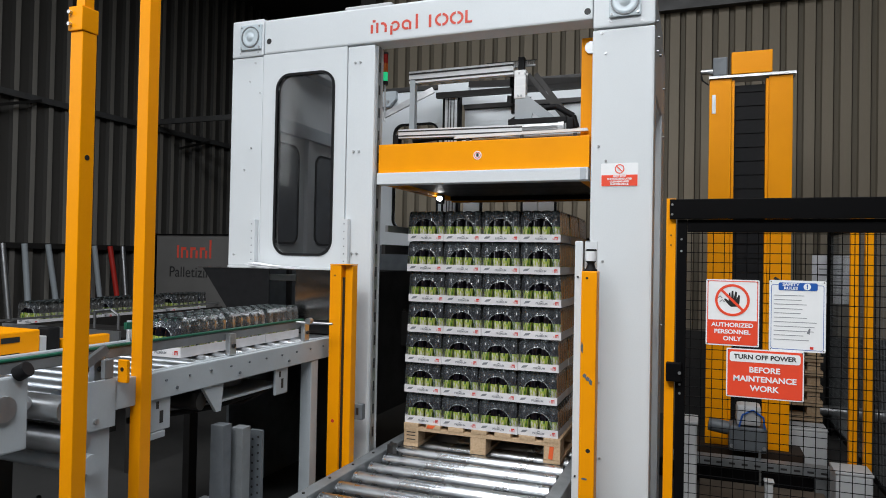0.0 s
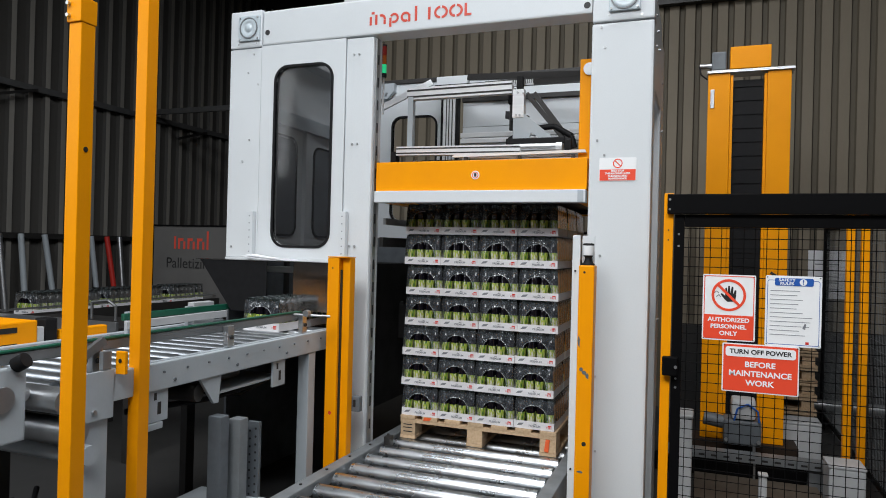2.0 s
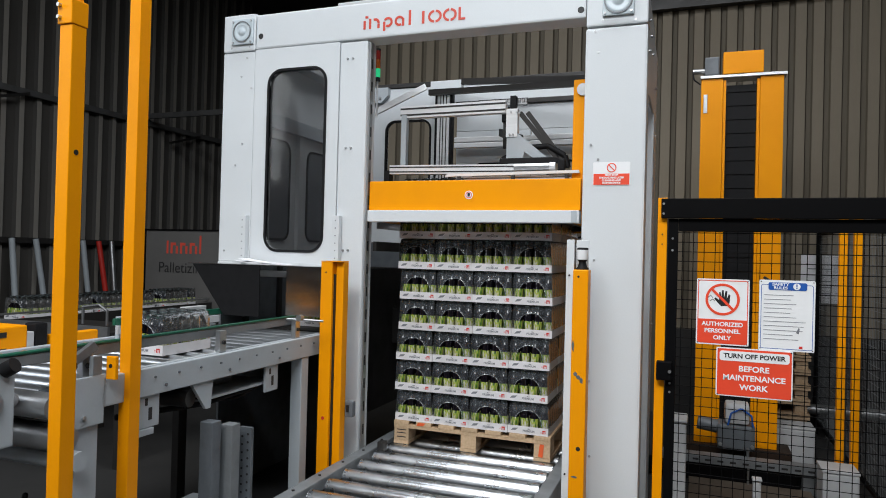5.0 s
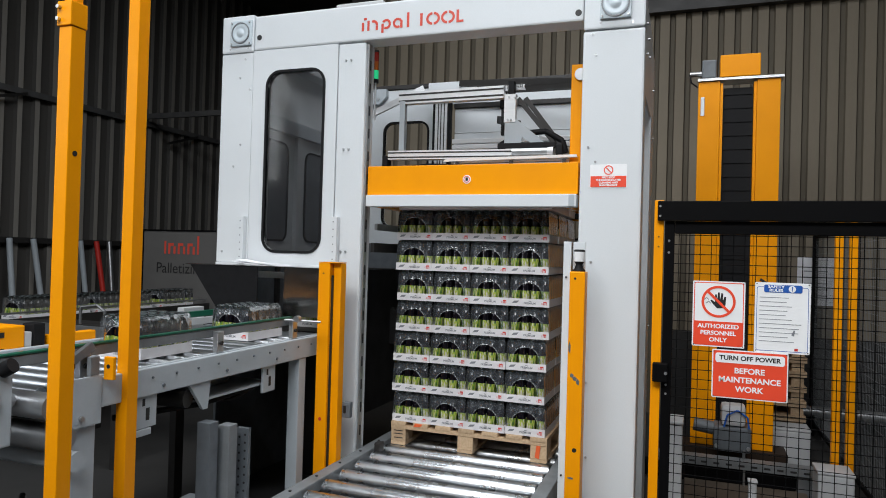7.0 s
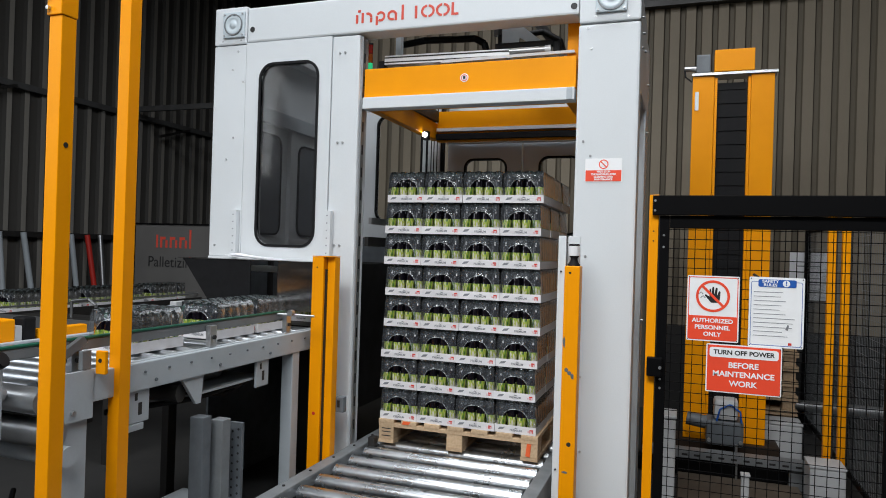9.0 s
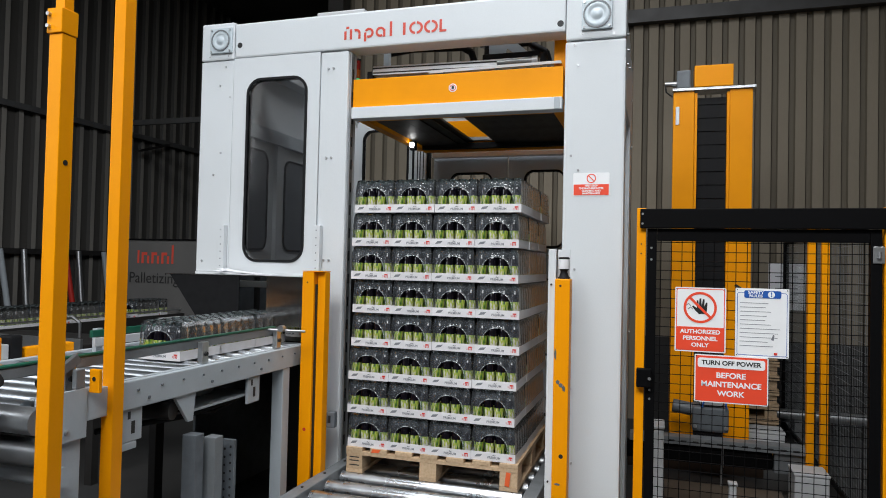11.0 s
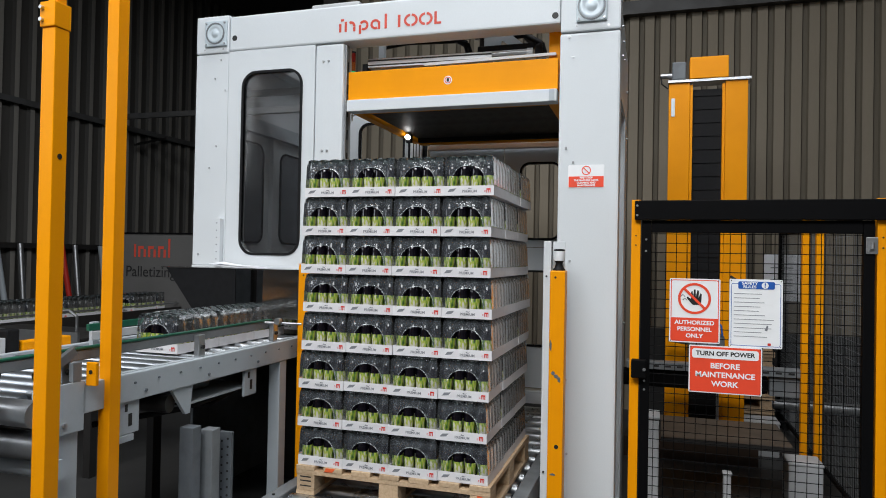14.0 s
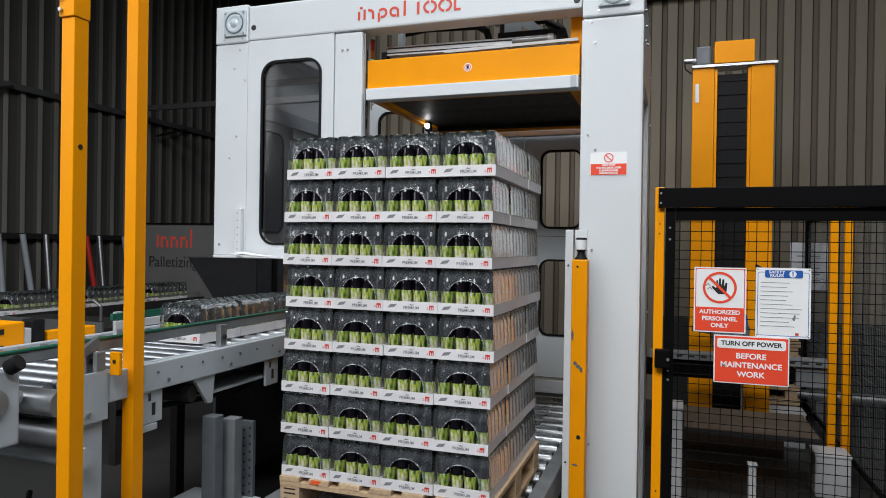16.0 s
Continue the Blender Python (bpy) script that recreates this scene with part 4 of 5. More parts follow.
for x in (0.22, 0.44):
    part("lug", rods(((x, 5.485, 0.25), (x, 5.50, 0.25), 0.014, 10)), M["zinc"], gm)
# board that hangs under the carriage and rests on the floor when it is down
deck = thing("hanging_deck", "brown worn board hung under the lift carriage", "board", (0.40, 4.85, 0.0))
part("board", boxes((0.0, 0.80, 4.72, 5.38, 0.012, 0.034), bevel=0.004), M["deck"], deck)
part("edge_strip", boxes((0.0, 0.80, 4.70, 4.719, 0.004, 0.036)), M["dark"], deck)
part("hook", rods(((0.40, 5.36, 0.033), (0.40, 5.36, 0.27), 0.010, 8)), M["zinc"], deck)

# thin yellow guide pair and pale boxes
gp = thing("guide_mast", "pair of thin yellow guide rails", "guide rail", (0.98, 5.27, 0))
for x in (0.935, 1.022):
    part("rail", boxes((x, x + 0.047, 5.25, 5.30, 0.0, 2.02), bevel=0.003), M["yellow"], gp)
    part("strip", boxes((x + 0.049, x + 0.058, 5.26, 5.29, 0.05, 2.0)), M["dark"], gp)


def cabinet(label, x0, x1, y0, y1, z0, z1):
    c = thing("floor_box", label, "box", ((x0 + x1) / 2, (y0 + y1) / 2, z0), "pale floor boxes")
    part("body", boxes((x0, x1, y0, y1, z0, z1), bevel=0.012), M["cabinet"], c)
    part("lid", boxes((x0 - 0.004, x1 + 0.004, y0 - 0.004, y1 + 0.004, z1 + 0.001, z1 + 0.02), bevel=0.006), M["cabinet"], c)


cabinet("pale grey box on the floor behind the gate", 0.64, 0.95, 6.15, 6.4, 0.0, 0.27)
cabinet("pale grey box under the yellow guide rails", 0.815, 1.025, 4.98, 5.2, 0.0, 0.265)
cabinet("narrow pale upright box behind the gate", -0.12, -0.015, 4.4, 4.6, 0.0, 0.62)
cabinet("narrow pale upright box behind the gate", 0.355, 0.40, 4.36, 4.41, 0.0, 0.33)
notice = thing("paper_notice", "white paper notice on the wall", "notice", (1.18, YB - 0.05, 1.23))
part("sheet", boxes((1.01, 1.345, YB - 0.058, YB - 0.05, 1.23, 1.70)), M["paper"], notice)
for k in range(5):
    part("text_bar", boxes((1.07, 1.28, YB - 0.060, YB - 0.0585, 1.32 + k * 0.06, 1.33 + k * 0.06)), M["print_grey"], notice)
pl = thing("pallet_pile", "pile of worn wooden pallets by the wall", "pallet pile", (0.7, 6.9, 0))
for k in range(7):
    for dz, h in ((0, 0.02), (0.10, 0.022)):
        part("deck", boxes((0.25, 1.0, 6.75, 7.3, k * 0.13 + dz, k * 0.13 + dz + h)), M["wood"], pl)
    for x in (0.27, 0.58, 0.88):
        part("block", boxes((x, x + 0.1, 6.77, 7.28, k * 0.13 + 0.021, k * 0.13 + 0.099)), M["wood"], pl)
hr = thing("coil_spring_rail", "low steel coil rail along the plinth", "rail", (1.6, 7.0, 0.2))
part("bar", rods(((0.9, 7.2, 0.25), (4.0, 7.2, 0.25), 0.05, 10)), M["zinc"], hr)
part("leg", boxes((2.0, 2.06, 7.17, 7.23, 0, 0.2)), M["zinc"], hr)
part("leg", boxes((1.2, 1.26, 7.17, 7.23, 0, 0.2)), M["zinc"], hr)

# ---------- outfeed roller conveyor ----------
ZR = 0.408
out = thing("outfeed_conveyor", "galvanised roller conveyor with grey side rails", "conveyor", (-1.27, 3.2, 0))
for x0, x1 in ((-1.875, -1.80), (-0.72, -0.645)):
    part("side_rail", boxes((x0, x1, 1.75, 5.6, ZR - 0.14, ZR + 0.010), bevel=0.006), M["rail"], out, "grey side rail, worn")
for y in (1.9, 3.0, 4.3, 5.4):
    for x in (-1.86, -0.715):
        part("leg", boxes((x, x + 0.06, y, y + 0.06, 0, ZR - 0.142)), M["grey"], out)
rl = None
for y in np.arange(1.87, 5.55, 0.188):
    if rl is None:
        bm = rods(((-0.525, 0, 0), (0.525, 0, 0), 0.0445, 24))
        rod(bm, (-0.54, 0, 0), (-0.525, 0, 0), 0.016, 10)
        rod(bm, (0.525, 0, 0), (0.54, 0, 0), 0.016, 10)
        rl = mesh_of("roller", bm, M["chrome"])
    part("roller", rl, M["chrome"], out, at=(-1.26, y, ZR - 0.0445))
for x in (-1.81, -0.72):
    part("chain_guard", boxes((x, x + 0.012, 1.78, 5.58, ZR - 0.10, ZR - 0.05)), M["dark"], out)
for y in np.arange(1.9, 5.4, 0.256):
    part("bolt", rods(((-1.838, y, ZR + 0.008), (-1.838, y, ZR + 0.016), 0.008, 8)), M["dark"], out)
part("stop_bracket", boxes((-1.80, -1.76, 3.80, 3.86, ZR - 0.03, ZR + 0.04), bevel=0.006), M["dark"], out)
# pan coloured dark to give the shade between the rollers
part("pan", boxes((-1.79, -0.73, 1.8, 5.58, 0.20, 0.21)), M["dark"], out)

# ---------- infeed roller conveyor ----------
ZI = 1.115
inf = thing("infeed_conveyor", "grey painted roller conveyor with bolted side rails", "conveyor", (-2.5, 2.6, 0))
part("side_rail", boxes((-2.066, -2.036, 1.74, 3.56, 1.010, 1.122), bevel=0.005), M["grey"], inf, "grey side rail with bolts")
part("side_rail", boxes((-2.945, -2.915, 0.0, 3.66, 1.010, 1.122), bevel=0.005), M["grey"], inf)
part("lip", boxes((-2.090, -2.067, 1.74, 3.56, 1.116, 1.124), bevel=0.002), M["grey"], inf)
rl = mesh_of("roller", rods(((-0.405, 0, 0), (0.405, 0, 0), 0.0240, 16)), M["satin"])
for y in np.arange(0.05, 3.66, 0.112):
    part("roller", rl, M["satin"], inf, at=(-2.50, y, ZI - 0.0240))
# black sheet that stands for the shade in the roller gaps
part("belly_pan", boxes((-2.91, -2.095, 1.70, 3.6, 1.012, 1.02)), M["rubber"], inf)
for y in np.arange(1.78, 3.5, 0.136):
    part("bolt", rods(((-2.037, y, 1.082), (-2.030, y, 1.082), 0.005, 8)), M["motor"], inf)
for y in np.arange(1.84, 3.5, 0.41):
    part("bolt", rods(((-2.037, y, 1.042), (-2.030, y, 1.042), 0.007, 8)), M["motor"], inf)
for x, y, w, d in ((-2.10, 1.82, 0.10, 0.055), (-2.93, 1.82, 0.10, 0.05), (-2.11, 3.30, 0.07, 0.07), (-2.93, 3.30, 0.07, 0.05)):
    # far legs get a dark colour for the shade under the conveyor
    part("leg", boxes((x, x + d, y, y + w, 0.0, 1.009), bevel=0.004), M["grey" if x > -2.5 else "dark"], inf, "grey steel leg" if x > -2.5 else "steel leg, darkened for the shade below the bed")
    part("foot_plate", boxes((x - 0.03, x + d + 0.03, y - 0.03, y + w + 0.03, 0.0, 0.008)), M["dark"], inf)
ep = part("end_plate", boxes((-2.036, -2.029, 1.74, 1.93, 0.955, 1.135), bevel=0.003), M["grey"], inf, "grey end plate")
part("bolt", rods(((-2.030, 1.84, 0.99), (-2.020, 1.84, 0.99), 0.010, 8)), M["zinc"], ep)
part("drum", rods(((-2.9, 1.69, 1.065), (-1.985, 1.69, 1.065), 0.045, 20)), M["zinc"], inf)
part("drum", rods(((-2.9, 1.735, 0.945), (-1.985, 1.735, 0.945), 0.048, 20)), M["zinc"], inf)
part("drum", rods(((-2.9, 1.79, 0.855), (-1.985, 1.79, 0.855), 0.035, 20)), M["grey"], inf)
for y, z0 in ((2.12, 0.88), (2.97, 0.875)):
    bk = part("bracket", boxes((-2.062, -2.048, y, y + 0.11, z0, 1.009), bevel=0.004), M["grey"], inf)
    part("slot", boxes((-2.0478, -2.0472, y + 0.05, y + 0.07, z0 + 0.03, z0 + 0.08)), M["ink"], bk)
    part("slot", boxes((-2.0478, -2.0472, y + 0.03, y + 0.045, z0 + 0.09, z0 + 0.12)), M["ink"], bk)
part("bracket_foot", boxes((-2.068, -2.045, 2.10, 2.20, 0.85, 0.878), bevel=0.004), M["grey"], inf)
bm = slab([(2.42, 1.009), (2.56, 1.009), (2.545, 0.885), (2.515, 0.885)], -2.062, -2.046)
bm.transform(Matrix(((0, 1, 0, 0), (1, 0, 0, 0), (0, 0, 1, 0), (0, 0, 0, 1))))
bmesh.ops.recalc_face_normals(bm, faces=bm.faces)
part("hanger", bm, M["grey"], inf)
part("cross_tube", rods(((-2.9, 2.32, 0.945), (-2.07, 2.44, 0.945), 0.040, 16)), M["dark"], inf)
part("motor_tray", boxes((-2.6, -2.07, 2.58, 3.08, 0.915, 0.925)), M["grey"], inf)
mo = part("drive_motor", rods(((-2.22, 2.66, 0.965), (-2.22, 2.88, 0.965), 0.035, 14)), M["motor"], inf, "dark drive motor")
part("terminal_box", boxes((-2.25, -2.19, 2.72, 2.80, 0.995, 1.008)), M["motor"], mo)
part("base_frame", boxes((-2.065, -1.995, 2.50, 2.56, 0.10, 0.83), bevel=0.004), M["motor"], inf)
part("base_frame", boxes((-2.03, -1.965, 2.60, 2.66, 0.10, 0.80), bevel=0.004), M["rail"], inf)
part("base_frame", boxes((-2.30, -1.92, 2.48, 2.75, 0.36, 0.40), bevel=0.004), M["grey"], inf)
part("base_frame", boxes((-2.20, -2.00, 2.52, 2.70, 0.0, 0.36), bevel=0.004), M["motor"], inf)
pf = part("perforated_post", boxes((-2.02, -1.955, 2.73, 2.75, 0.30, 0.76)), M["motor"], inf, "dark perforated post")
for k in range(11):
    for dx in (0.016, 0.048):
        part("hole", rods(((-2.02 + dx, 2.7285, 0.33 + k * 0.038 + dx * 0.4), (-2.02 + dx, 2.7295, 0.33 + k * 0.038 + dx * 0.4), 0.006, 8)), M["ink"], pf)
cb = bmesh.new()
tube(cb, [(-2.3, 2.6, 0.90), (-2.2, 2.9, 0.84), (-2.15, 3.1, 0.90), (-2.2, 3.25, 0.98)], 0.010)
tube(cb, [(-2.35, 2.3, 0.86), (-2.2, 2.7, 0.86), (-2.12, 2.95, 0.90)], 0.014)
part("cable", cb, M["rubber"], inf, "black hanging cables")
# guide rail with clamps
gr = thing("guide_rail", "dark guide rail with a green top strip", "guide rail", (-2.1, 2.4, 1.12), "guide rails")
part("rail", boxes((-2.118, -2.098, 0.7, 3.30, 1.196, 1.235), bevel=0.004), M["rail"], gr)
part("green_strip", boxes((-2.121, -2.095, 0.7, 3.30, 1.236, 1.244), bevel=0.002), M["green"], gr, "green sliding strip")
for y in (1.86, 2.62, 3.26):
    cl = part("clamp", boxes((-2.090, -2.062, y, y + 0.045, 1.125, 1.225), bevel=0.003), M["zinc"], gr)
    part("bolt", rods(((-2.062, y + 0.022, 1.17), (-2.052, y + 0.022, 1.17), 0.010, 10)), M["ink"], cl)
lv = part("lever", bars(((-2.07, 1.79, 1.17), (-2.05, 1.90, 1.245), 0.022, 0.03)), M["zinc"], gr, "clamp lever")
part("grip", rods(((-2.07, 1.76, 1.165), (-2.06, 1.82, 1.185), 0.022, 12)), M["rubber"], lv)
part("side_tab", boxes((-2.048, -2.028, 1.875, 1.915, 1.136, 1.205), bevel=0.003), M["rail"], gr)
part("cross_pin", rods(((-2.13, 3.22, 1.232), (-1.90, 3.28, 1.226), 0.007, 8)), M["zinc"], gr)
part("clamp_ring", rods(((-2.02, 3.22, 1.24), (-2.02, 3.25, 1.24), 0.018, 14)), M["zinc"], gr)
yt = part("yellow_tab", boxes((-2.030, -1.985, 1.935, 1.95, 1.115, 1.200), bevel=0.003), M["yellow"], gr)
part("hole", rods(((-2.008, 1.9335, 1.165), (-2.008, 1.9345, 1.165), 0.008, 12)), M["ink"], yt)
gr2 = thing("guide_rail", "green and pale plastic guide rail on the far side", "guide rail", (-2.8, 3.0, 1.12), "guide rails")
part("green_strip", boxes((-2.80, -2.78, 2.70, 3.60, 1.20, 1.235), bevel=0.003), M["green"], gr2)
part("pale_strip", boxes((-2.775, -2.762, 2.70, 3.50, 1.155, 1.198), bevel=0.003), M["cabinet"], gr2)
for y in (2.75, 3.2):
    part("post", boxes((-2.83, -2.805, y, y + 0.04, 1.116, 1.24)), M["grey"], gr2)
part("pale_box", boxes((-2.88, -2.832, 3.28, 3.46, 1.116, 1.255), bevel=0.004), M["cabinet"], gr2)
# side plate unit at the near end
su = thing("end_roller_unit", "grey end plate unit with black knob and steel disc", "conveyor", (-2.3, 1.42, 0))
pl0 = part("end_plate", boxes((-2.11, -2.085, 1.22, 1.53, 0.94, 1.19), bevel=0.008), M["grey"], su)
part("end_plate", boxes((-2.11, -2.085, 1.22, 1.42, 0.73, 0.938), bevel=0.008), M["grey"], su)
part("upright", boxes((-2.13, -2.07, 1.26, 1.33, 0, 0.729)), M["grey"], su)
part("knob", rods(((-2.085, 1.49, 1.195), (-2.05, 1.50, 1.215), 0.026, 12)), M["rubber"], su)
part("disc", rods(((-2.085, 1.44, 1.09), (-2.073, 1.44, 1.09), 0.042, 20)), M["zinc"], su)
for y, z in ((1.28, 1.13), (1.27, 1.02), (1.36, 1.01), (1.36, 0.80)):
    part("bolt", rods(((-2.085, y, z), (-2.074, y, z), 0.010, 10)), M["motor"], pl0)
cb = bmesh.new()
tube(cb, [(-2.1, 1.5, 0.75), (-2.12, 1.58, 0.66), (-2.18, 1.63, 0.64), (-2.3, 1.75, 0.68)], 0.010)
part("cable", cb, M["rubber"], su)
su.location.y += 0.09

# yellow pusher gear over the conveyor
sg = thing("pusher_unit", "yellow pusher housing with black cylinder and pale cover", "machine", (-3.1, 2.4, 1.0))
part("housing", boxes((-3.25, -2.95, 2.02, 2.345, 1.085, 1.225), bevel=0.008), M["yellow"], sg)
part("recess", boxes((-3.22, -3.0, 2.012, 2.019, 1.09, 1.19)), M["ink"], sg)
part("slot", boxes((-2.9488, -2.9475, 2.15, 2.24, 1.175, 1.20)), M["ink"], sg)
part("slot", boxes((-2.9488, -2.9475, 2.15, 2.24, 1.10, 1.125)), M["ink"], sg)
part("cover", boxes((-3.0, -2.955, 2.347, 2.385, 1.10, 1.19), bevel=0.004), M["cabinet"], sg)
part("cylinder", boxes((-3.03, -2.95, 2.39, 2.455, 1.085, 1.228), bevel=0.01), M["rubber"], sg)
part("arm", boxes((-3.0, -2.95, 2.47, 2.755, 1.10, 1.165), bevel=0.006), M["yellow"], sg)
part("stand", boxes((-3.2, -3.05, 2.1, 2.3, 0.0, 1.084)), M["dark"], sg)
part("stand", boxes((-3.0, -2.96, 2.45, 2.7, 1.05, 1.099)), M["dark"], sg)

# ---------- second conveyor line further back ----------
bc = thing("rear_conveyor", "dark conveyor line along the hall", "conveyor", (-5.2, 4.3, 0))
part("bed", boxes((-5.5, -4.85, 1.0, 6.9, 0.91, 0.99), bevel=0.006), M["dark"], bc)
part("side_guard", boxes((-4.86, -4.84, 1.0, 6.9, 0.79, 1.035)), M["dark"], bc)
part("guide", boxes((-4.90, -4.885, 1.0, 6.9, 1.065, 1.08)), M["zinc"], bc)
for y in (1.5, 3.0, 4.6, 6.4):
    part("leg", boxes((-5.4, -5.34, y, y + 0.06, 0, 0.91)), M["dark"], bc)
    part("leg", boxes((-4.95, -4.89, y, y + 0.06, 0, 0.91)), M["dark"], bc)
bc2 = thing("cross_conveyor", "dark cross conveyor between the lines", "conveyor", (-4.2, 4.0, 0))
part("bed", boxes((-4.83, -3.70, 3.55, 4.1, 0.96, 1.02), bevel=0.006), M["dark"], bc2)
part("side_plate", boxes((-4.83, -3.70, 3.53, 3.549, 0.90, 1.06)), M["zinc"], bc2)
for x in (-4.6, -3.9):
    part("leg", boxes((x, x + 0.06, 3.8, 3.86, 0, 0.959)), M["dark"], bc2)
cb = bmesh.new()
tube(cb, [(-4.0, 3.6, 1.06), (-4.0, 3.6, 1.18), (-3.85, 3.6, 1.20), (-3.78, 3.6, 1.16), (-3.78, 3.6, 1.06)], 0.01)
part("tube_loop", cb, M["zinc"], bc2, "bent chrome tube")

# banner board and leaning tubes against the dark wall
bn = thing("banner_board", "grey advertising board with red mark and dark words", "board", (-5.2, 6.0, 0))
brd = part("board", boxes((-5.76, -4.45, 6.0, 6.03, 0.95, 1.80), bevel=0.004), M["banner"], bn)
part("edge", boxes((-5.778, -5.761, 5.99, 6.04, 0.94, 1.82)), M["black"], bn)
part("edge", boxes((-5.760, -4.45, 5.99, 6.04, 1.801, 1.817)), M["black"], bn)
for x in (-5.6, -4.7):
    part("leg", boxes((x, x + 0.05, 6.031, 6.08, 0, 1.7)), M["dark"], bn)
lettering("lettering", "Palletizing", 0.165, (-5.25, 5.997, 1.39), M["ink"], brd, "dark words", 0.0)
xx = -5.47
for w, h in ((0.025, 0.14), (0.10, 0.12), (0.10, 0.12), (0.10, 0.12), (0.025, 0.20)):
    rows = [(xx, xx + w, 1.55, 1.55 + h)] if w < 0.05 else [(xx, xx + 0.028, 1.55, 1.55 + h), (xx + 0.028, xx + w - 0.028, 1.55 + h - 0.03, 1.55 + h), (xx + w - 0.028, xx + w, 1.55, 1.55 + h * 0.7)]
    strokes("vinyl_mark", rows, brd, 5.9975, M["logo_red"], "red vinyl mark")
    xx += w + 0.03
rnd = random.Random(9)
for y, m in ((5.35, "grey"), (5.62, "zinc"), (5.90, "grey"), (6.22, "grey"), (6.55, "zinc"), (6.92, "grey"), (7.18, "red"), (7.40, "zinc"), (7.85, "grey"), (8.3, "zinc"), (8.7, "grey")):
    lt = thing("leaning_tube", "red steel tube leaning on the wall rail" if m == "red" else "pale grey steel tube leaning on the wall rail", "tube", (-7.6, y, 0), "leaning tubes")
    part("tube", rods(((-7.50, y + rnd.uniform(-0.05, 0.15), 0), (-7.73, y, 1.68), 0.035, 10)), M["print_red"] if m == "red" else M[m], lt)

# ---------- pallet and its load ----------
PX, PY, PZ = -1.76, 3.95, 0.408
WID, DEP = 1.0, 1.0
pallet = thing("pallet", "pale wooden pallet with orange spray marks", "pallet", (PX + 0.5, PY, PZ))
for k in range(7):
    x = PX + k * (WID - 0.10) / 6
    part("deck_board", boxes((x, x + 0.10, PY, PY + DEP, PZ + 0.123, PZ + 0.145), bevel=0.002), M["wood"], pallet)
for y in (PY + 0.003, PY + 0.44, PY + 0.877):
    part("stringer_board", boxes((PX, PX + WID, y, y + 0.12, PZ + 0.101, PZ + 0.1225), bevel=0.001), M["wood"], pallet)
for x in (PX, PX + 0.445, PX + 0.90):
    part("bottom_board", boxes((x, x + 0.10, PY + 0.004, PY + DEP - 0.004, PZ, PZ + 0.020)), M["wood"], pallet)
    for y in (PY + 0.006, PY + 0.44, PY + 0.87):
        bl = part("block", boxes((x + 0.001, x + 0.099, y, y + 0.12, PZ + 0.0205, PZ + 0.1005), bevel=0.002), M["wood"], pallet)
        if y < PY + 0.1 and x < PX + 0.1:
            for dz in (0.04, 0.065, 0.085):
                part("stamp", boxes((x + 0.02, x + 0.08, y - 0.001, y - 0.0002, PZ + dz, PZ + dz + 0.006)), M["dark"], bl)
for pts in ([(0.155, 0.124), (0.20, 0.126), (0.215, 0.144), (0.165, 0.1445)], [(0.93, 0.030), (0.955, 0.024), (0.962, 0.098), (0.938, 0.0995)]):
    part("spray_mark", slab([(PX + x, PZ + z) for x, z in pts], PY - 0.0012, PY + 0.0045), M["orange"], pallet, "orange spray mark")

PW, PD = 0.2445, 0.325
B = [(0.022, 0, 0), (0.0255, 0.004, 0), (0.0262, 0.010, 0), (0.0262, 0.036, 0), (0.0266, 0.037, 1), (0.0266, 0.089, 1), (0.0262, 0.090, 0), (0.0264, 0.112, 0), (0.0250, 0.124, 0), (0.0215, 0.136, 0), (0.0150, 0.146, 3), (0.0140, 0.162, 3), (0.0160, 0.163, 2), (0.0160, 0.181, 2), (0.0140, 0.183, 2)]
bottle_mesh = mesh_of("bottle", lathe(B, 14), M["glass"], M["label"], M["cap"], M["clear"])


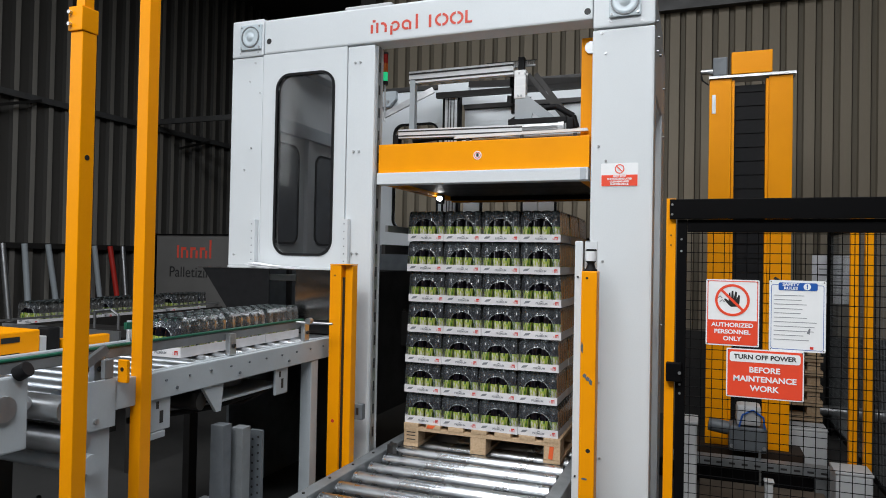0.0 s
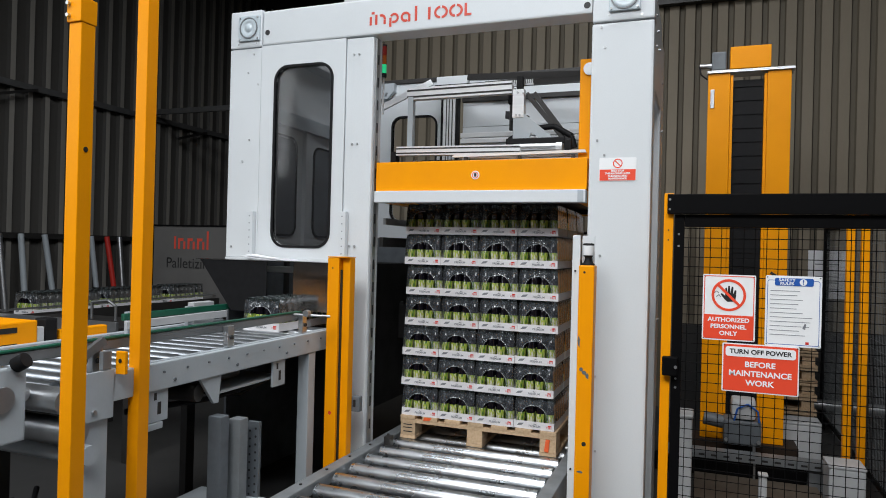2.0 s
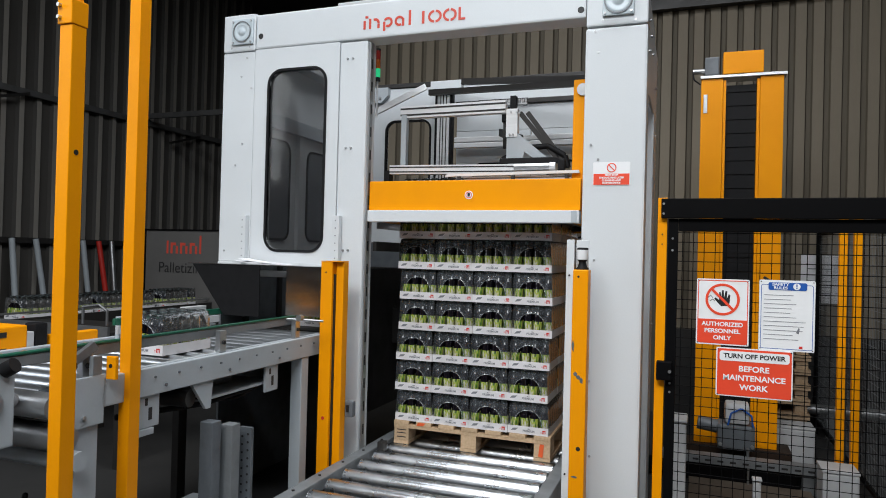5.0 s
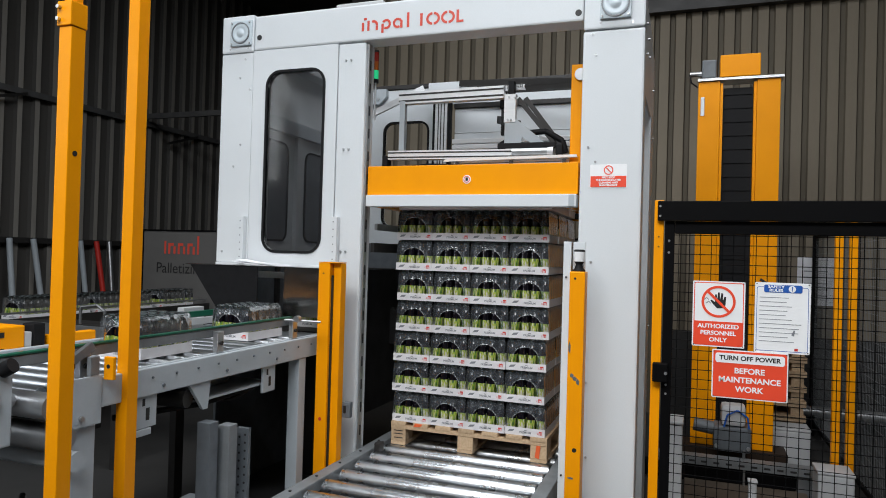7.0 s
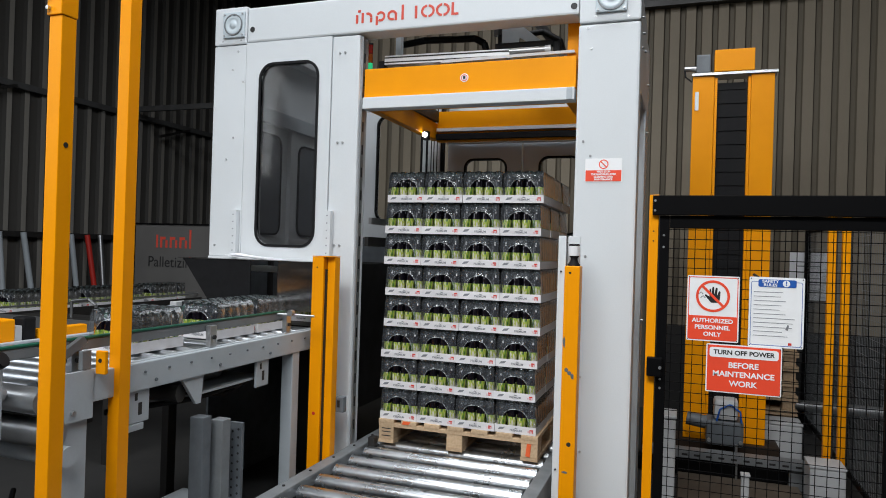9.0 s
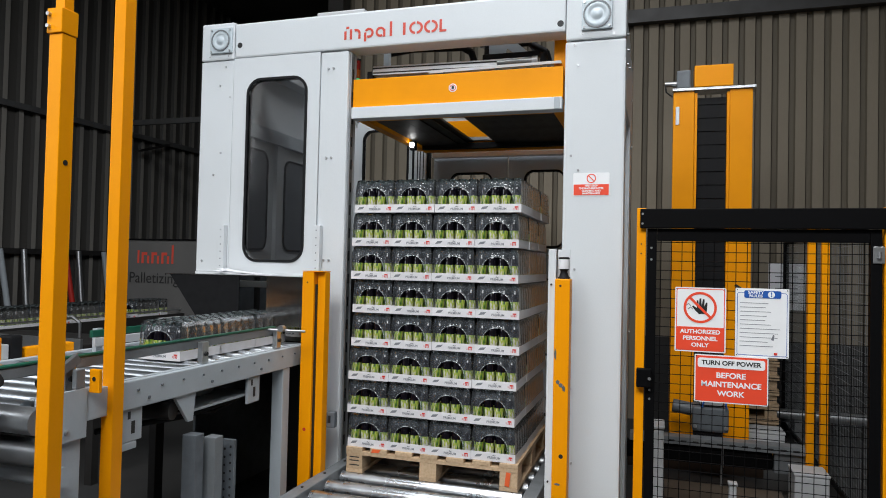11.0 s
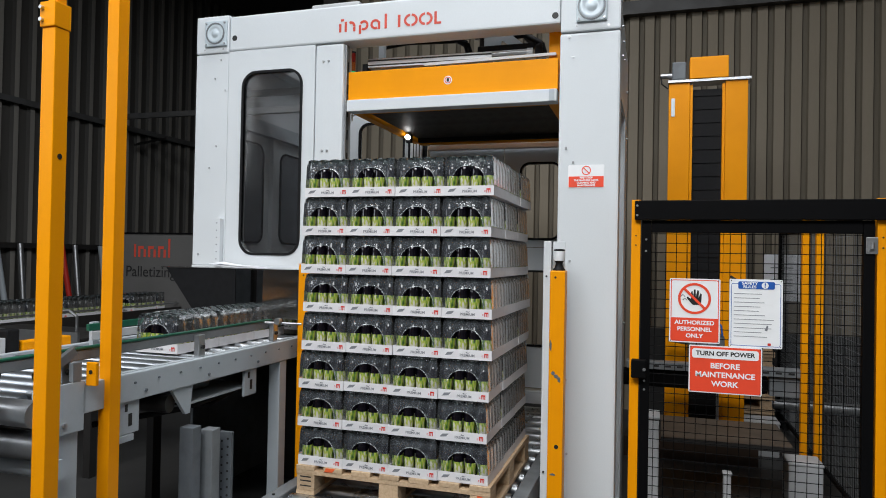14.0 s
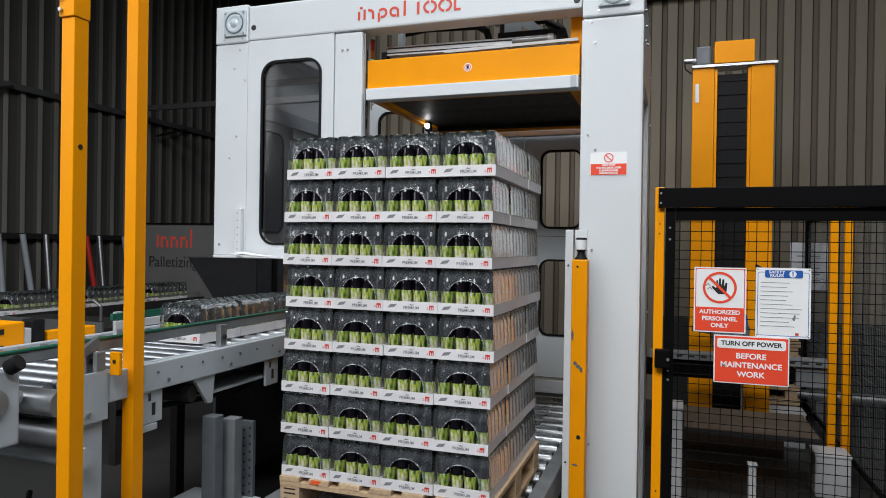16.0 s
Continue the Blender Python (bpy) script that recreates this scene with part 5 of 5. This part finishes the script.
def pack_parts(pack):
    """A shrink-wrapped tray of dark bottles; its front looks to -y."""
    # tray with a printed front
    bm = bmesh.new()
    t, h = 0.004, 0.046
    box(bm, 0, PW, 0, PD, 0, t)
    box(bm, 0, PW, 0, t, t, h)
    box(bm, 0, PW, PD - t, PD, t, h)
    box(bm, 0, t, t, PD - t, t, h)
    box(bm, PW - t, PW, t, PD - t, t, h)
    tr = part("tray", bm, M["tray"], pack, "white printed cardboard tray", at=origin(pack))
    bm = slab([(0.018, 0.016), (0.050, 0.020), (0.062, 0.034), (0.030, 0.031)], -0.0008, -0.0002)
    part("print", bm, M["print_grey"], tr, "grey print", at=origin(pack))
    bm = slab([(0.118, 0.031), (0.124, 0.036), (0.130, 0.032), (0.139, 0.035), (0.133, 0.029)], -0.0008, -0.0002)
    part("print", bm, M["print_grey"], tr, "grey print", at=origin(pack))
    lettering("lettering", "PREMIUM", 0.0175, (0.127, -0.0008, 0.0195), M["print_grey"], tr, "grey capitals", 0.0002)
    bm = boxes((0.2085, 0.2285, -0.0008, -0.0002, 0.0255, 0.0325), (0.2085, 0.2125, -0.0008, -0.0002, 0.0125, 0.0250), (0.2165, 0.2205, -0.0008, -0.0002, 0.0125, 0.0250), (0.2245, 0.2285, -0.0008, -0.0002, 0.0125, 0.0250), (0.1975, 0.2045, -0.0008, -0.0002, 0.0215, 0.0235), (0.1975, 0.2045, -0.0008, -0.0002, 0.0160, 0.0180))
    part("print", bm, M["print_red"], tr, "red print", at=origin(pack))
    # bottles: the front row singly, the rest joined
    rest = bmesh.new()
    rr = random.Random(3)
    for i in range(4):
        for j in range(5):
            p = Vector((0.0325 + i * 0.0598, 0.034 + j * 0.0643, 0.0045))
            if j == 0:
                b = part("bottle", bottle_mesh, M["glass"], pack, at=origin(pack) + p)
                b.rotation_euler = (0, 0, rr.uniform(0, 6.28))
            else:
                n0 = len(rest.verts)
                rest.from_mesh(bottle_mesh)
                rest.verts.ensure_lookup_table()
                bmesh.ops.translate(rest, verts=rest.verts[n0:], vec=p)
    me = mesh_of("bottles_behind", rest, M["glass"], M["label"], M["cap"], M["clear"])
    tagged(part("bottles_behind", me, M["glass"], pack, "dark bottles standing in rows", at=origin(pack)), kind="stuff")
    # film: scalloped top, sides, and a front with an arched opening
    bm = bmesh.new()
    nx, ny = 28, 25

    def top(x, y):
        bx = abs(math.sin(math.pi * min(4, max(0, (x - 0.0026) / 0.0598))))
        by = abs(math.sin(math.pi * min(5, max(0, (y - 0.002) / 0.0643))))
        return 0.1815 + 0.0085 * min(1.0, bx * by * 1.6)

    g = [[bm.verts.new((0.010 + (PW - 0.020) * i / nx, 0.008 + (PD - 0.016) * j / ny, top(0.010 + (PW - 0.020) * i / nx, 0.008 + (PD - 0.016) * j / ny))) for j in range(ny + 1)] for i in range(nx + 1)]
    for i in range(nx):
        for j in range(ny):
            bm.faces.new((g[i][j], g[i + 1][j], g[i + 1][j + 1], g[i][j + 1])).smooth = True
    # long sides, drawn in between the bottles
    for s, i in ((-1, 0), (1, nx)):
        rows = [g[i]]
        for z, o in ((0.15, 0.003), (0.10, 0.0005), (0.048, -0.002)):
            rows.append([bm.verts.new((((PW - o + 0.001) if s > 0 else (o - 0.001)) - s * 0.0035 * (1 - abs(math.sin(math.pi * min(5, max(0, (j / ny * PD) / 0.065))))), 0.004 + (PD - 0.008) * j / ny, z)) for j in range(ny + 1)])
        for a, b in zip(rows, rows[1:]):
            for j in range(ny):
                f = bm.faces.new((a[j], a[j + 1], b[j + 1], b[j]))
                f.smooth, f.material_index = True, 1
    # ends with the arch
    for yy, edge, sgn in ((0.0, [g[i][0] for i in range(nx + 1)], -1), (PD, [g[i][ny] for i in range(nx + 1)], 1)):
        up = [bm.verts.new((0.006 + (PW - 0.012) * i / nx, yy - sgn * 0.003, 0.165)) for i in range(nx + 1)]
        for i in range(nx):
            bm.faces.new((edge[i], edge[i + 1], up[i + 1], up[i])).smooth = True
        lowv = []
        for i in range(nx + 1):
            u = (i / nx - 0.49) / 0.36
            z = 0.048 + (0.096 * (1 - abs(u) ** 2.4) ** 0.5 if abs(u) < 1 else 0)
            lowv.append(bm.verts.new((0.002 + (PW - 0.004) * i / nx, yy - sgn * -0.001, z)))
        for i in range(nx):
            bm.faces.new((up[i], up[i + 1], lowv[i + 1], lowv[i])).smooth = True
        # a whitish lip along the arch, painted for the glints on the film
        rim = [bm.verts.new(v.co + Vector((0.006 * (0.5 - i / nx), sgn * 0.0025, -0.0035))) for i, v in enumerate(lowv)]
        for i in range(nx):
            if abs((i + 0.5) / nx - 0.49) < 0.36:
                f = bm.faces.new((lowv[i], lowv[i + 1], rim[i + 1], rim[i]))
                f.smooth, f.material_index = True, 2
    bmesh.ops.delete(bm, geom=[v for v in bm.verts if not v.link_faces], context="VERTS")
    me = mesh_of("film", bm, M["film"], M["bottle_side"], M["film_glint"])
    part("film", me, M["film"], pack, "clear shrink film, wrinkled", at=origin(pack))


def new_pack(label, group):
    p = thing("bottle_pack", label, "drinks pack", (0, 0, 0), group)
    pack_parts(p)
    return p


first = new_pack("shrink-wrapped white tray of dark green-labelled juice bottles on the pallet", "packs on the pallet")
LOAD = []  # pack, its pose about the pallet's place at the start, layer
rnd = random.Random(12)
for layer in range(8):
    shift = rnd.uniform(-0.009, 0.009)
    for i in range(4):
        for j in range(3):
            x = PX + 0.002 + i * 0.2455 + shift + rnd.uniform(-0.0007, 0.0007)
            y = PY + 0.012 + j * 0.328 + rnd.uniform(-0.006, 0.006)
            z = PZ + 0.146 + layer * 0.1922
            m = pose(x, y, z, 0, 0, rnd.uniform(-1.1, 1.1))
            if not LOAD:
                first.matrix_basis = m
                LOAD.append((first, m, layer))
            else:
                LOAD.append((copy_thing(first, m), m, layer))
far_pack = copy_thing(first, pose(0, 0, 0))
far_pack["label"] = "shrink-wrapped pack of dark juice bottles on the infeed rollers"
far_pack["group"] = "packs on the infeed conveyor"
# packs waiting on the rear line, at rest
for k, (x, y) in enumerate(((-5.3, 4.00), (-5.3, 4.33), (-5.3, 4.75), (-5.3, 5.08), (-5.3, 5.55), (-5.3, 5.9), (-5.3, 3.3), (-5.3, 6.25))):
    q = copy_thing(first, pose(x, y, 0.991))
    q["label"], q["group"] = "shrink-wrapped pack of dark juice bottles on the rear conveyor", "packs on the rear conveyor"
# trains of packs on the infeed: rows of time and y of the front
T_A = [(0, 2.50), (0.3, 2.505), (0.5, 2.55), (1, 2.73), (1.5, 2.99), (2, 3.30), (2.5, 3.68), (3, 3.90), (16, 3.91)]
T_B = [(0, 0.75), (3.2, 0.95), (4, 1.50), (6.0, 3.05), (6.5, 3.10), (7.5, 3.12), (8.5, 3.20), (10, 3.32), (16, 3.36)]
T_C = [(0, 0.40), (5.5, 1.40), (6.5, 2.07), (7, 2.34), (7.5, 2.59), (8, 2.77), (8.5, 2.80), (9, 2.90), (10, 2.99), (16, 3.03)]
T_D = [(0, 0.05), (7.5, 1.40), (8.5, 2.06), (9, 2.33), (10, 2.66), (12, 2.70), (16, 2.70)]
TRAIN = []
for rows, n in ((T_A, 3), (T_B, 1), (T_C, 1), (T_D, 1)):
    for k in range(n):
        TRAIN.append((far_pack if not TRAIN else copy_thing(far_pack, pose(0, 0, 0)), [(t, y + k * 0.328) for t, y in rows]))

# ---------- lifting head ----------
HX, HY, HZ = -1.228, 3.72, 2.203
head = thing("lifting_head", "yellow lifting head with aluminium frame and lamp", "lifting head", (HX, HY, HZ))
fb = part("front_beam", boxes((-1.868, -0.586, 3.74, 3.80, HZ - 0.088, HZ + 0.087), bevel=0.004), M["yellow"], head, "wide yellow front beam")
part("bumper_bar", boxes((-1.866, -0.588, 3.715, 3.80, HZ - 0.160, HZ - 0.090), bevel=0.004), M["white"], head, "light grey bumper bar")
part("bar_end", boxes((-0.63, -0.60, 3.710, 3.714, HZ - 0.157, HZ - 0.094)), M["grey"], head)
part("round_sticker", rods(((HX, 3.7385, HZ), (HX, 3.7398, HZ), 0.025, 24)), M["sign"], head, "round white sticker")
part("sticker_ring", ring((HX - 0.015, HX + 0.015, HZ - 0.015, HZ + 0.015, 0.0149), 0.0045, 3.7372, 3.738, 6), M["red"], head)
part("sticker_mark", boxes((HX - 0.007, HX + 0.007, 3.7366, 3.738, HZ - 0.009, HZ + 0.011)), M["ink"], head)
for x0, x1 in ((-1.868, -1.81), (-0.65, -0.586)):
    part("side_beam", boxes((x0, x1, 3.802, 4.95, HZ - 0.155, HZ - 0.03), bevel=0.004), M["yellow"], head, "yellow side beam")
part("rear_beam", boxes((-1.81, -0.65, 4.89, 4.95, HZ - 0.17, HZ + 0.06), bevel=0.004), M["yellow"], head, "yellow rear beam")
part("rear_rail", boxes((-1.80, -0.66, 4.84, 4.888, HZ - 0.16, HZ - 0.12)), M["rubber"], head)
part("rear_rail", boxes((-1.80, -0.66, 4.85, 4.888, HZ - 0.10, HZ - 0.075)), M["alu"], head)
part("front_lip", boxes((-1.80, -0.66, 3.802, 3.86, HZ - 0.150, HZ - 0.138)), M["yellow"], head)
lamp = part("lamp_housing", boxes((-1.808, -1.765, 4.582, 4.63, HZ - 0.205, HZ - 0.140), bevel=0.006), M["rubber"], head)
part("lens", rods(((-1.786, 4.582, HZ - 0.170), (-1.786, 4.566, HZ - 0.170), 0.018, 20)), M["led"], lamp, "lit white lamp lens")
# yellow upright on the lift side
part("upright", boxes((-0.655, -0.585, 3.85, 3.93, HZ + 0.05, HZ + 0.66), bevel=0.004), M["yellow"], head, "yellow upright")
part("cam_roller", rods(((-0.60, 3.835, HZ + 0.60), (-0.60, 3.848, HZ + 0.60), 0.035, 18)), M["zinc"], head)


def profile(name, a, b, w, h, lb=""):
    """Aluminium profile with its grooves."""
    a, b = Vector(a), Vector(b)
    bm = bars((a, b, w, h))
    p = part(name, bm, M["alu"], head, lb)
    for o in ((-0.26, 0.26) if h > 0.03 else (0,)):
        d = Vector((0, -w / 2 - 0.0004, o * h))
        part("groove", bars((a + d, b + d, 0.002, h * 0.15)), M["dark"], p)
    return p


profile("profile", (-1.80, 3.90, HZ + 0.175), (-1.00, 3.90, HZ + 0.165), 0.05, 0.055, "long aluminium profile")
profile("profile", (-1.30, 3.865, HZ + 0.108), (-0.66, 3.865, HZ + 0.110), 0.03, 0.022, "thin aluminium bar")
profile("profile", (-1.77, 3.98, HZ + 0.55), (-1.08, 3.98, HZ + 0.555), 0.05, 0.075, "long aluminium profile")
part("end_cap", boxes((-1.835, -1.80, 3.87, 3.93, HZ + 0.10, HZ + 0.17)), M["rubber"], head)
for x in (-1.76, ):
    part("strut", boxes((x, x + 0.035, 3.95, 3.99, HZ + 0.165, HZ + 0.53)), M["grey"], head)
for o in (0.0, 0.045):
    part("strut", bars(((-0.995 + o, 3.99, HZ + 0.515), (-0.765 + o * 0.6, 3.99, HZ + 0.235), 0.03, 0.028)), M["dark"], head, "dark diagonal strut")
rk = part("toothed_rack", boxes((-1.25, -0.955, 3.985, 4.0, HZ + 0.568, HZ + 0.578)), M["zinc"], head, "steel toothed rack")
for k in range(24):
    part("tooth", boxes((-1.247 + k * 0.0122, -1.241 + k * 0.0122, 3.985, 4.0, HZ + 0.578, HZ + 0.602)), M["zinc"], rk)
part("rack_cover", boxes((-1.26, -0.95, 3.985, 4.0, HZ + 0.6025, HZ + 0.607)), M["dark"], head)
for x, z in ((-1.04, 0.375), (-1.02, 0.375), (-1.035, 0.51), (-1.0, 0.505), (-0.985, 0.50)):
    part("bolt", rods(((x, 3.912, HZ + z), (x, 3.921, HZ + z), 0.006, 8)), M["zinc"], head)
part("air_cylinder", rods(((-1.04, 3.90, HZ + 0.178), (-0.79, 3.90, HZ + 0.178), 0.026, 16)), M["zinc"], head, "steel air cylinder")
part("cylinder_cap", rods(((-0.79, 3.90, HZ + 0.178), (-0.755, 3.90, HZ + 0.178), 0.029, 16)), M["alu"], head)
part("strut", bars(((-1.25, 4.5, HZ + 0.50), (-1.0, 4.0, HZ + 0.36), 0.04, 0.05)), M["dark"], head)
cap_block = part("corner_block", boxes((-1.065, -0.995, 3.92, 3.97, HZ + 0.36, HZ + 0.53), bevel=0.003), M["alu"], head)
part("gusset", slab([(-1.06, HZ + 0.38), (-0.99, HZ + 0.38), (-0.79, HZ + 0.215), (-0.87, HZ + 0.215), (-0.95, HZ + 0.27), (-0.965, HZ + 0.215), (-1.06, HZ + 0.215)], 3.925, 3.935), M["grey"], head, "grey gusset plate")
part("cap", boxes((-1.045, -1.01, 3.93, 3.97, HZ + 0.535, HZ + 0.61)), M["rubber"], head)
part("drag_chain", boxes((-1.09, -0.74, 3.88, 3.915, HZ + 0.195, HZ + 0.23), bevel=0.006), M["rubber"], head, "black drag chain")
part("drag_chain", boxes((-0.745, -0.70, 3.88, 3.915, HZ + 0.15, HZ + 0.225), bevel=0.015), M["rubber"], head)
part("air_post", boxes((-1.19, -1.16, 4.315, 4.345, HZ + 0.36, HZ + 0.529)), M["dark"], head)
part("air_unit", boxes((-1.20, -1.15, 4.30, 4.36, HZ + 0.53, HZ + 0.635), bevel=0.01), M["rubber"], head)
bm = bmesh.new()
for k in range(26):
    rod(bm, (-1.70 + k * 0.04, 3.86, HZ + 0.092), (-1.67 + k * 0.04, 3.86, HZ + 0.100), 0.006, 6)
part("chain", bm, M["zinc"], head)

cb = bmesh.new()
tube(cb, [(-1.80 - HX, 4.12 - HY, 0.355), (-1.62 - HX, 4.1 - HY, 0.368), (-1.28 - HX, 4.1 - HY, 0.355), (-1.22 - HX, 4.1 - HY, 0.32), (-1.20 - HX, 4.1 - HY, 0.26)], 0.022, 10)
carrier = part("hose", cb, M["rubber"], head, "black bent hose", at=origin(head))
cb = bmesh.new()
tube(cb, [(-1.10, 4.0, HZ + 0.24), (-0.98, 3.98, HZ + 0.30), (-0.82, 3.98, HZ + 0.31), (-0.72, 3.98, HZ + 0.25), (-0.70, 3.98, HZ + 0.18)], 0.018, 8)
part("hose", cb, M["rubber"], head, "black bent hose")
part("cover_strip", slab([(-1.41, HZ + 0.118), (-1.39, HZ + 0.136), (-0.612, HZ + 0.144), (-0.607, HZ + 0.128)], 3.820, 3.842), M["white"], head, "pale cover strip")
for x in (-1.33, -1.0, -0.69):
    part("strip_post", boxes((x, x + 0.02, 3.822, 3.836, HZ + 0.088, HZ + 0.120)), M["dark"], head)

# roller shutter slats that close the head from both sides
SLATS = []
for side in (0, 1):
    for k in range(6):
        w = 0.096
        bm = boxes((-w / 2, w / 2, -0.50, 0.50, -0.006, 0.006))
        s = part("shutter_slat", bm, M["dark"], head, at=origin(head))
        xc = (-1.80 + (k + 0.5) * 0.096) if side == 0 else (-0.66 - (k + 0.5) * 0.096)
        edge = -1.80 if side == 0 else -0.66
        SLATS.append((s, pose(xc - HX, 4.37 - HY, -0.125), pose((-1.838 if side == 0 else -0.618) - HX, 4.37 - HY, -0.02 + 0.014 * (5 - k)), k, side))

# bar of a layer pusher that rises behind the tinted window; its white is painted for glints on metal
pusher = thing("layer_pusher", "metal double bar behind the tinted window, white for its glints", "machine part", (-2.4, 3.9, 1.2))
for z in (1.20, 1.32):
    part("bar", boxes((-2.90, -2.12, 3.88, 3.92, z, z + 0.042), bevel=0.004), M["sign"], pusher)
for x in (-2.85, -2.18):
    part("hanger", boxes((x, x + 0.03, 3.922, 3.95, 1.20, 1.365)), M["dark"], pusher)

# ---------- movement ----------
HEAD = [(0, 2.203), (0.5, 2.163), (1, 2.125), (1.5, 2.086), (2, 2.049), (2.5, 2.012), (3, 1.974), (3.4, 1.960), (4, 1.958), (6.5, 1.960), (6.8, 1.985), (7, 2.059), (7.5, 2.311), (8, 2.492), (8.5, 2.564), (9, 2.613), (9.5, 2.646), (10, 2.646), (16, 2.647)]
TRAVEL = [(0, 3.957), (8.0, 3.957), (8.25, 3.95), (8.5, 3.932), (9, 3.865), (9.5, 3.795), (10, 3.725), (10.2, 3.69), (12.5, 3.265), (13, 3.180), (13.5, 3.100), (14, 3.005), (14.5, 2.915), (15, 2.835), (15.5, 2.748), (16, 2.655)]
CLIMB = [(0, 0.0), (10.3, 0.0), (10.7, 0.05), (11.9, 0.62), (12.2, 0.65), (16, 0.65)]

RISE = [(0, 1.43), (11.4, 1.43), (12.3, 1.84), (12.5, 1.98), (12.8, 2.42), (13.0, 2.54), (16, 2.54)]


def motions():
    walk(head, [(t, pose(HX, HY, z)) for t, z in HEAD])
    # fitted to the camera's view: the hose loop drops behind the beam as the head goes down
    walk(carrier, [(t, pose(0, 0, -0.28 + 0.28 * (z - 1.958) / 0.689)) for t, z in HEAD])
    walk(pallet, [(t, pose(PX + 0.5, y, PZ)) for t, y in TRAVEL])
    drop = [(t, z - 1.960) for t, z in HEAD if t <= 4]
    for ob, m, layer in LOAD:
        rows = [(t, Matrix.Translation((0, y - PY, 0)) @ m) for t, y in TRAVEL]
        if layer == 7:
            rows = [(t, Matrix.Translation((0, TRAVEL[0][1] - PY, max(0, dz))) @ m) for t, dz in drop] + rows[1:]
        walk(ob, rows)
    for ob, rows in TRAIN:
        walk(ob, [(t, pose(-2.49, y, ZI)) for t, y in rows])
    for s, closed, opened, k, side in SLATS:
        d = 0.12 * (5 - k)
        walk(s, [(0, closed), (4.4 + d, closed), (5.4 + d, opened), (9.8 - side * 0.3 + 0.12 * k, opened), (10.8 - side * 0.3 + 0.12 * k, closed), (16, closed)])
    walk(pusher, [(t, pose(-2.4, 3.9, z)) for t, z in RISE])
    walk(carriage, [(t, pose(0.35, 5.55, z)) for t, z in CLIMB])
    walk(deck, [(0, pose(0.40, 4.85, 0)), (11.0, pose(0.40, 4.85, 0)), (11.9, pose(0.40, 4.85, 0.38)), (12.2, pose(0.40, 4.85, 0.41)), (16, pose(0.40, 4.85, 0.41))])


motions()
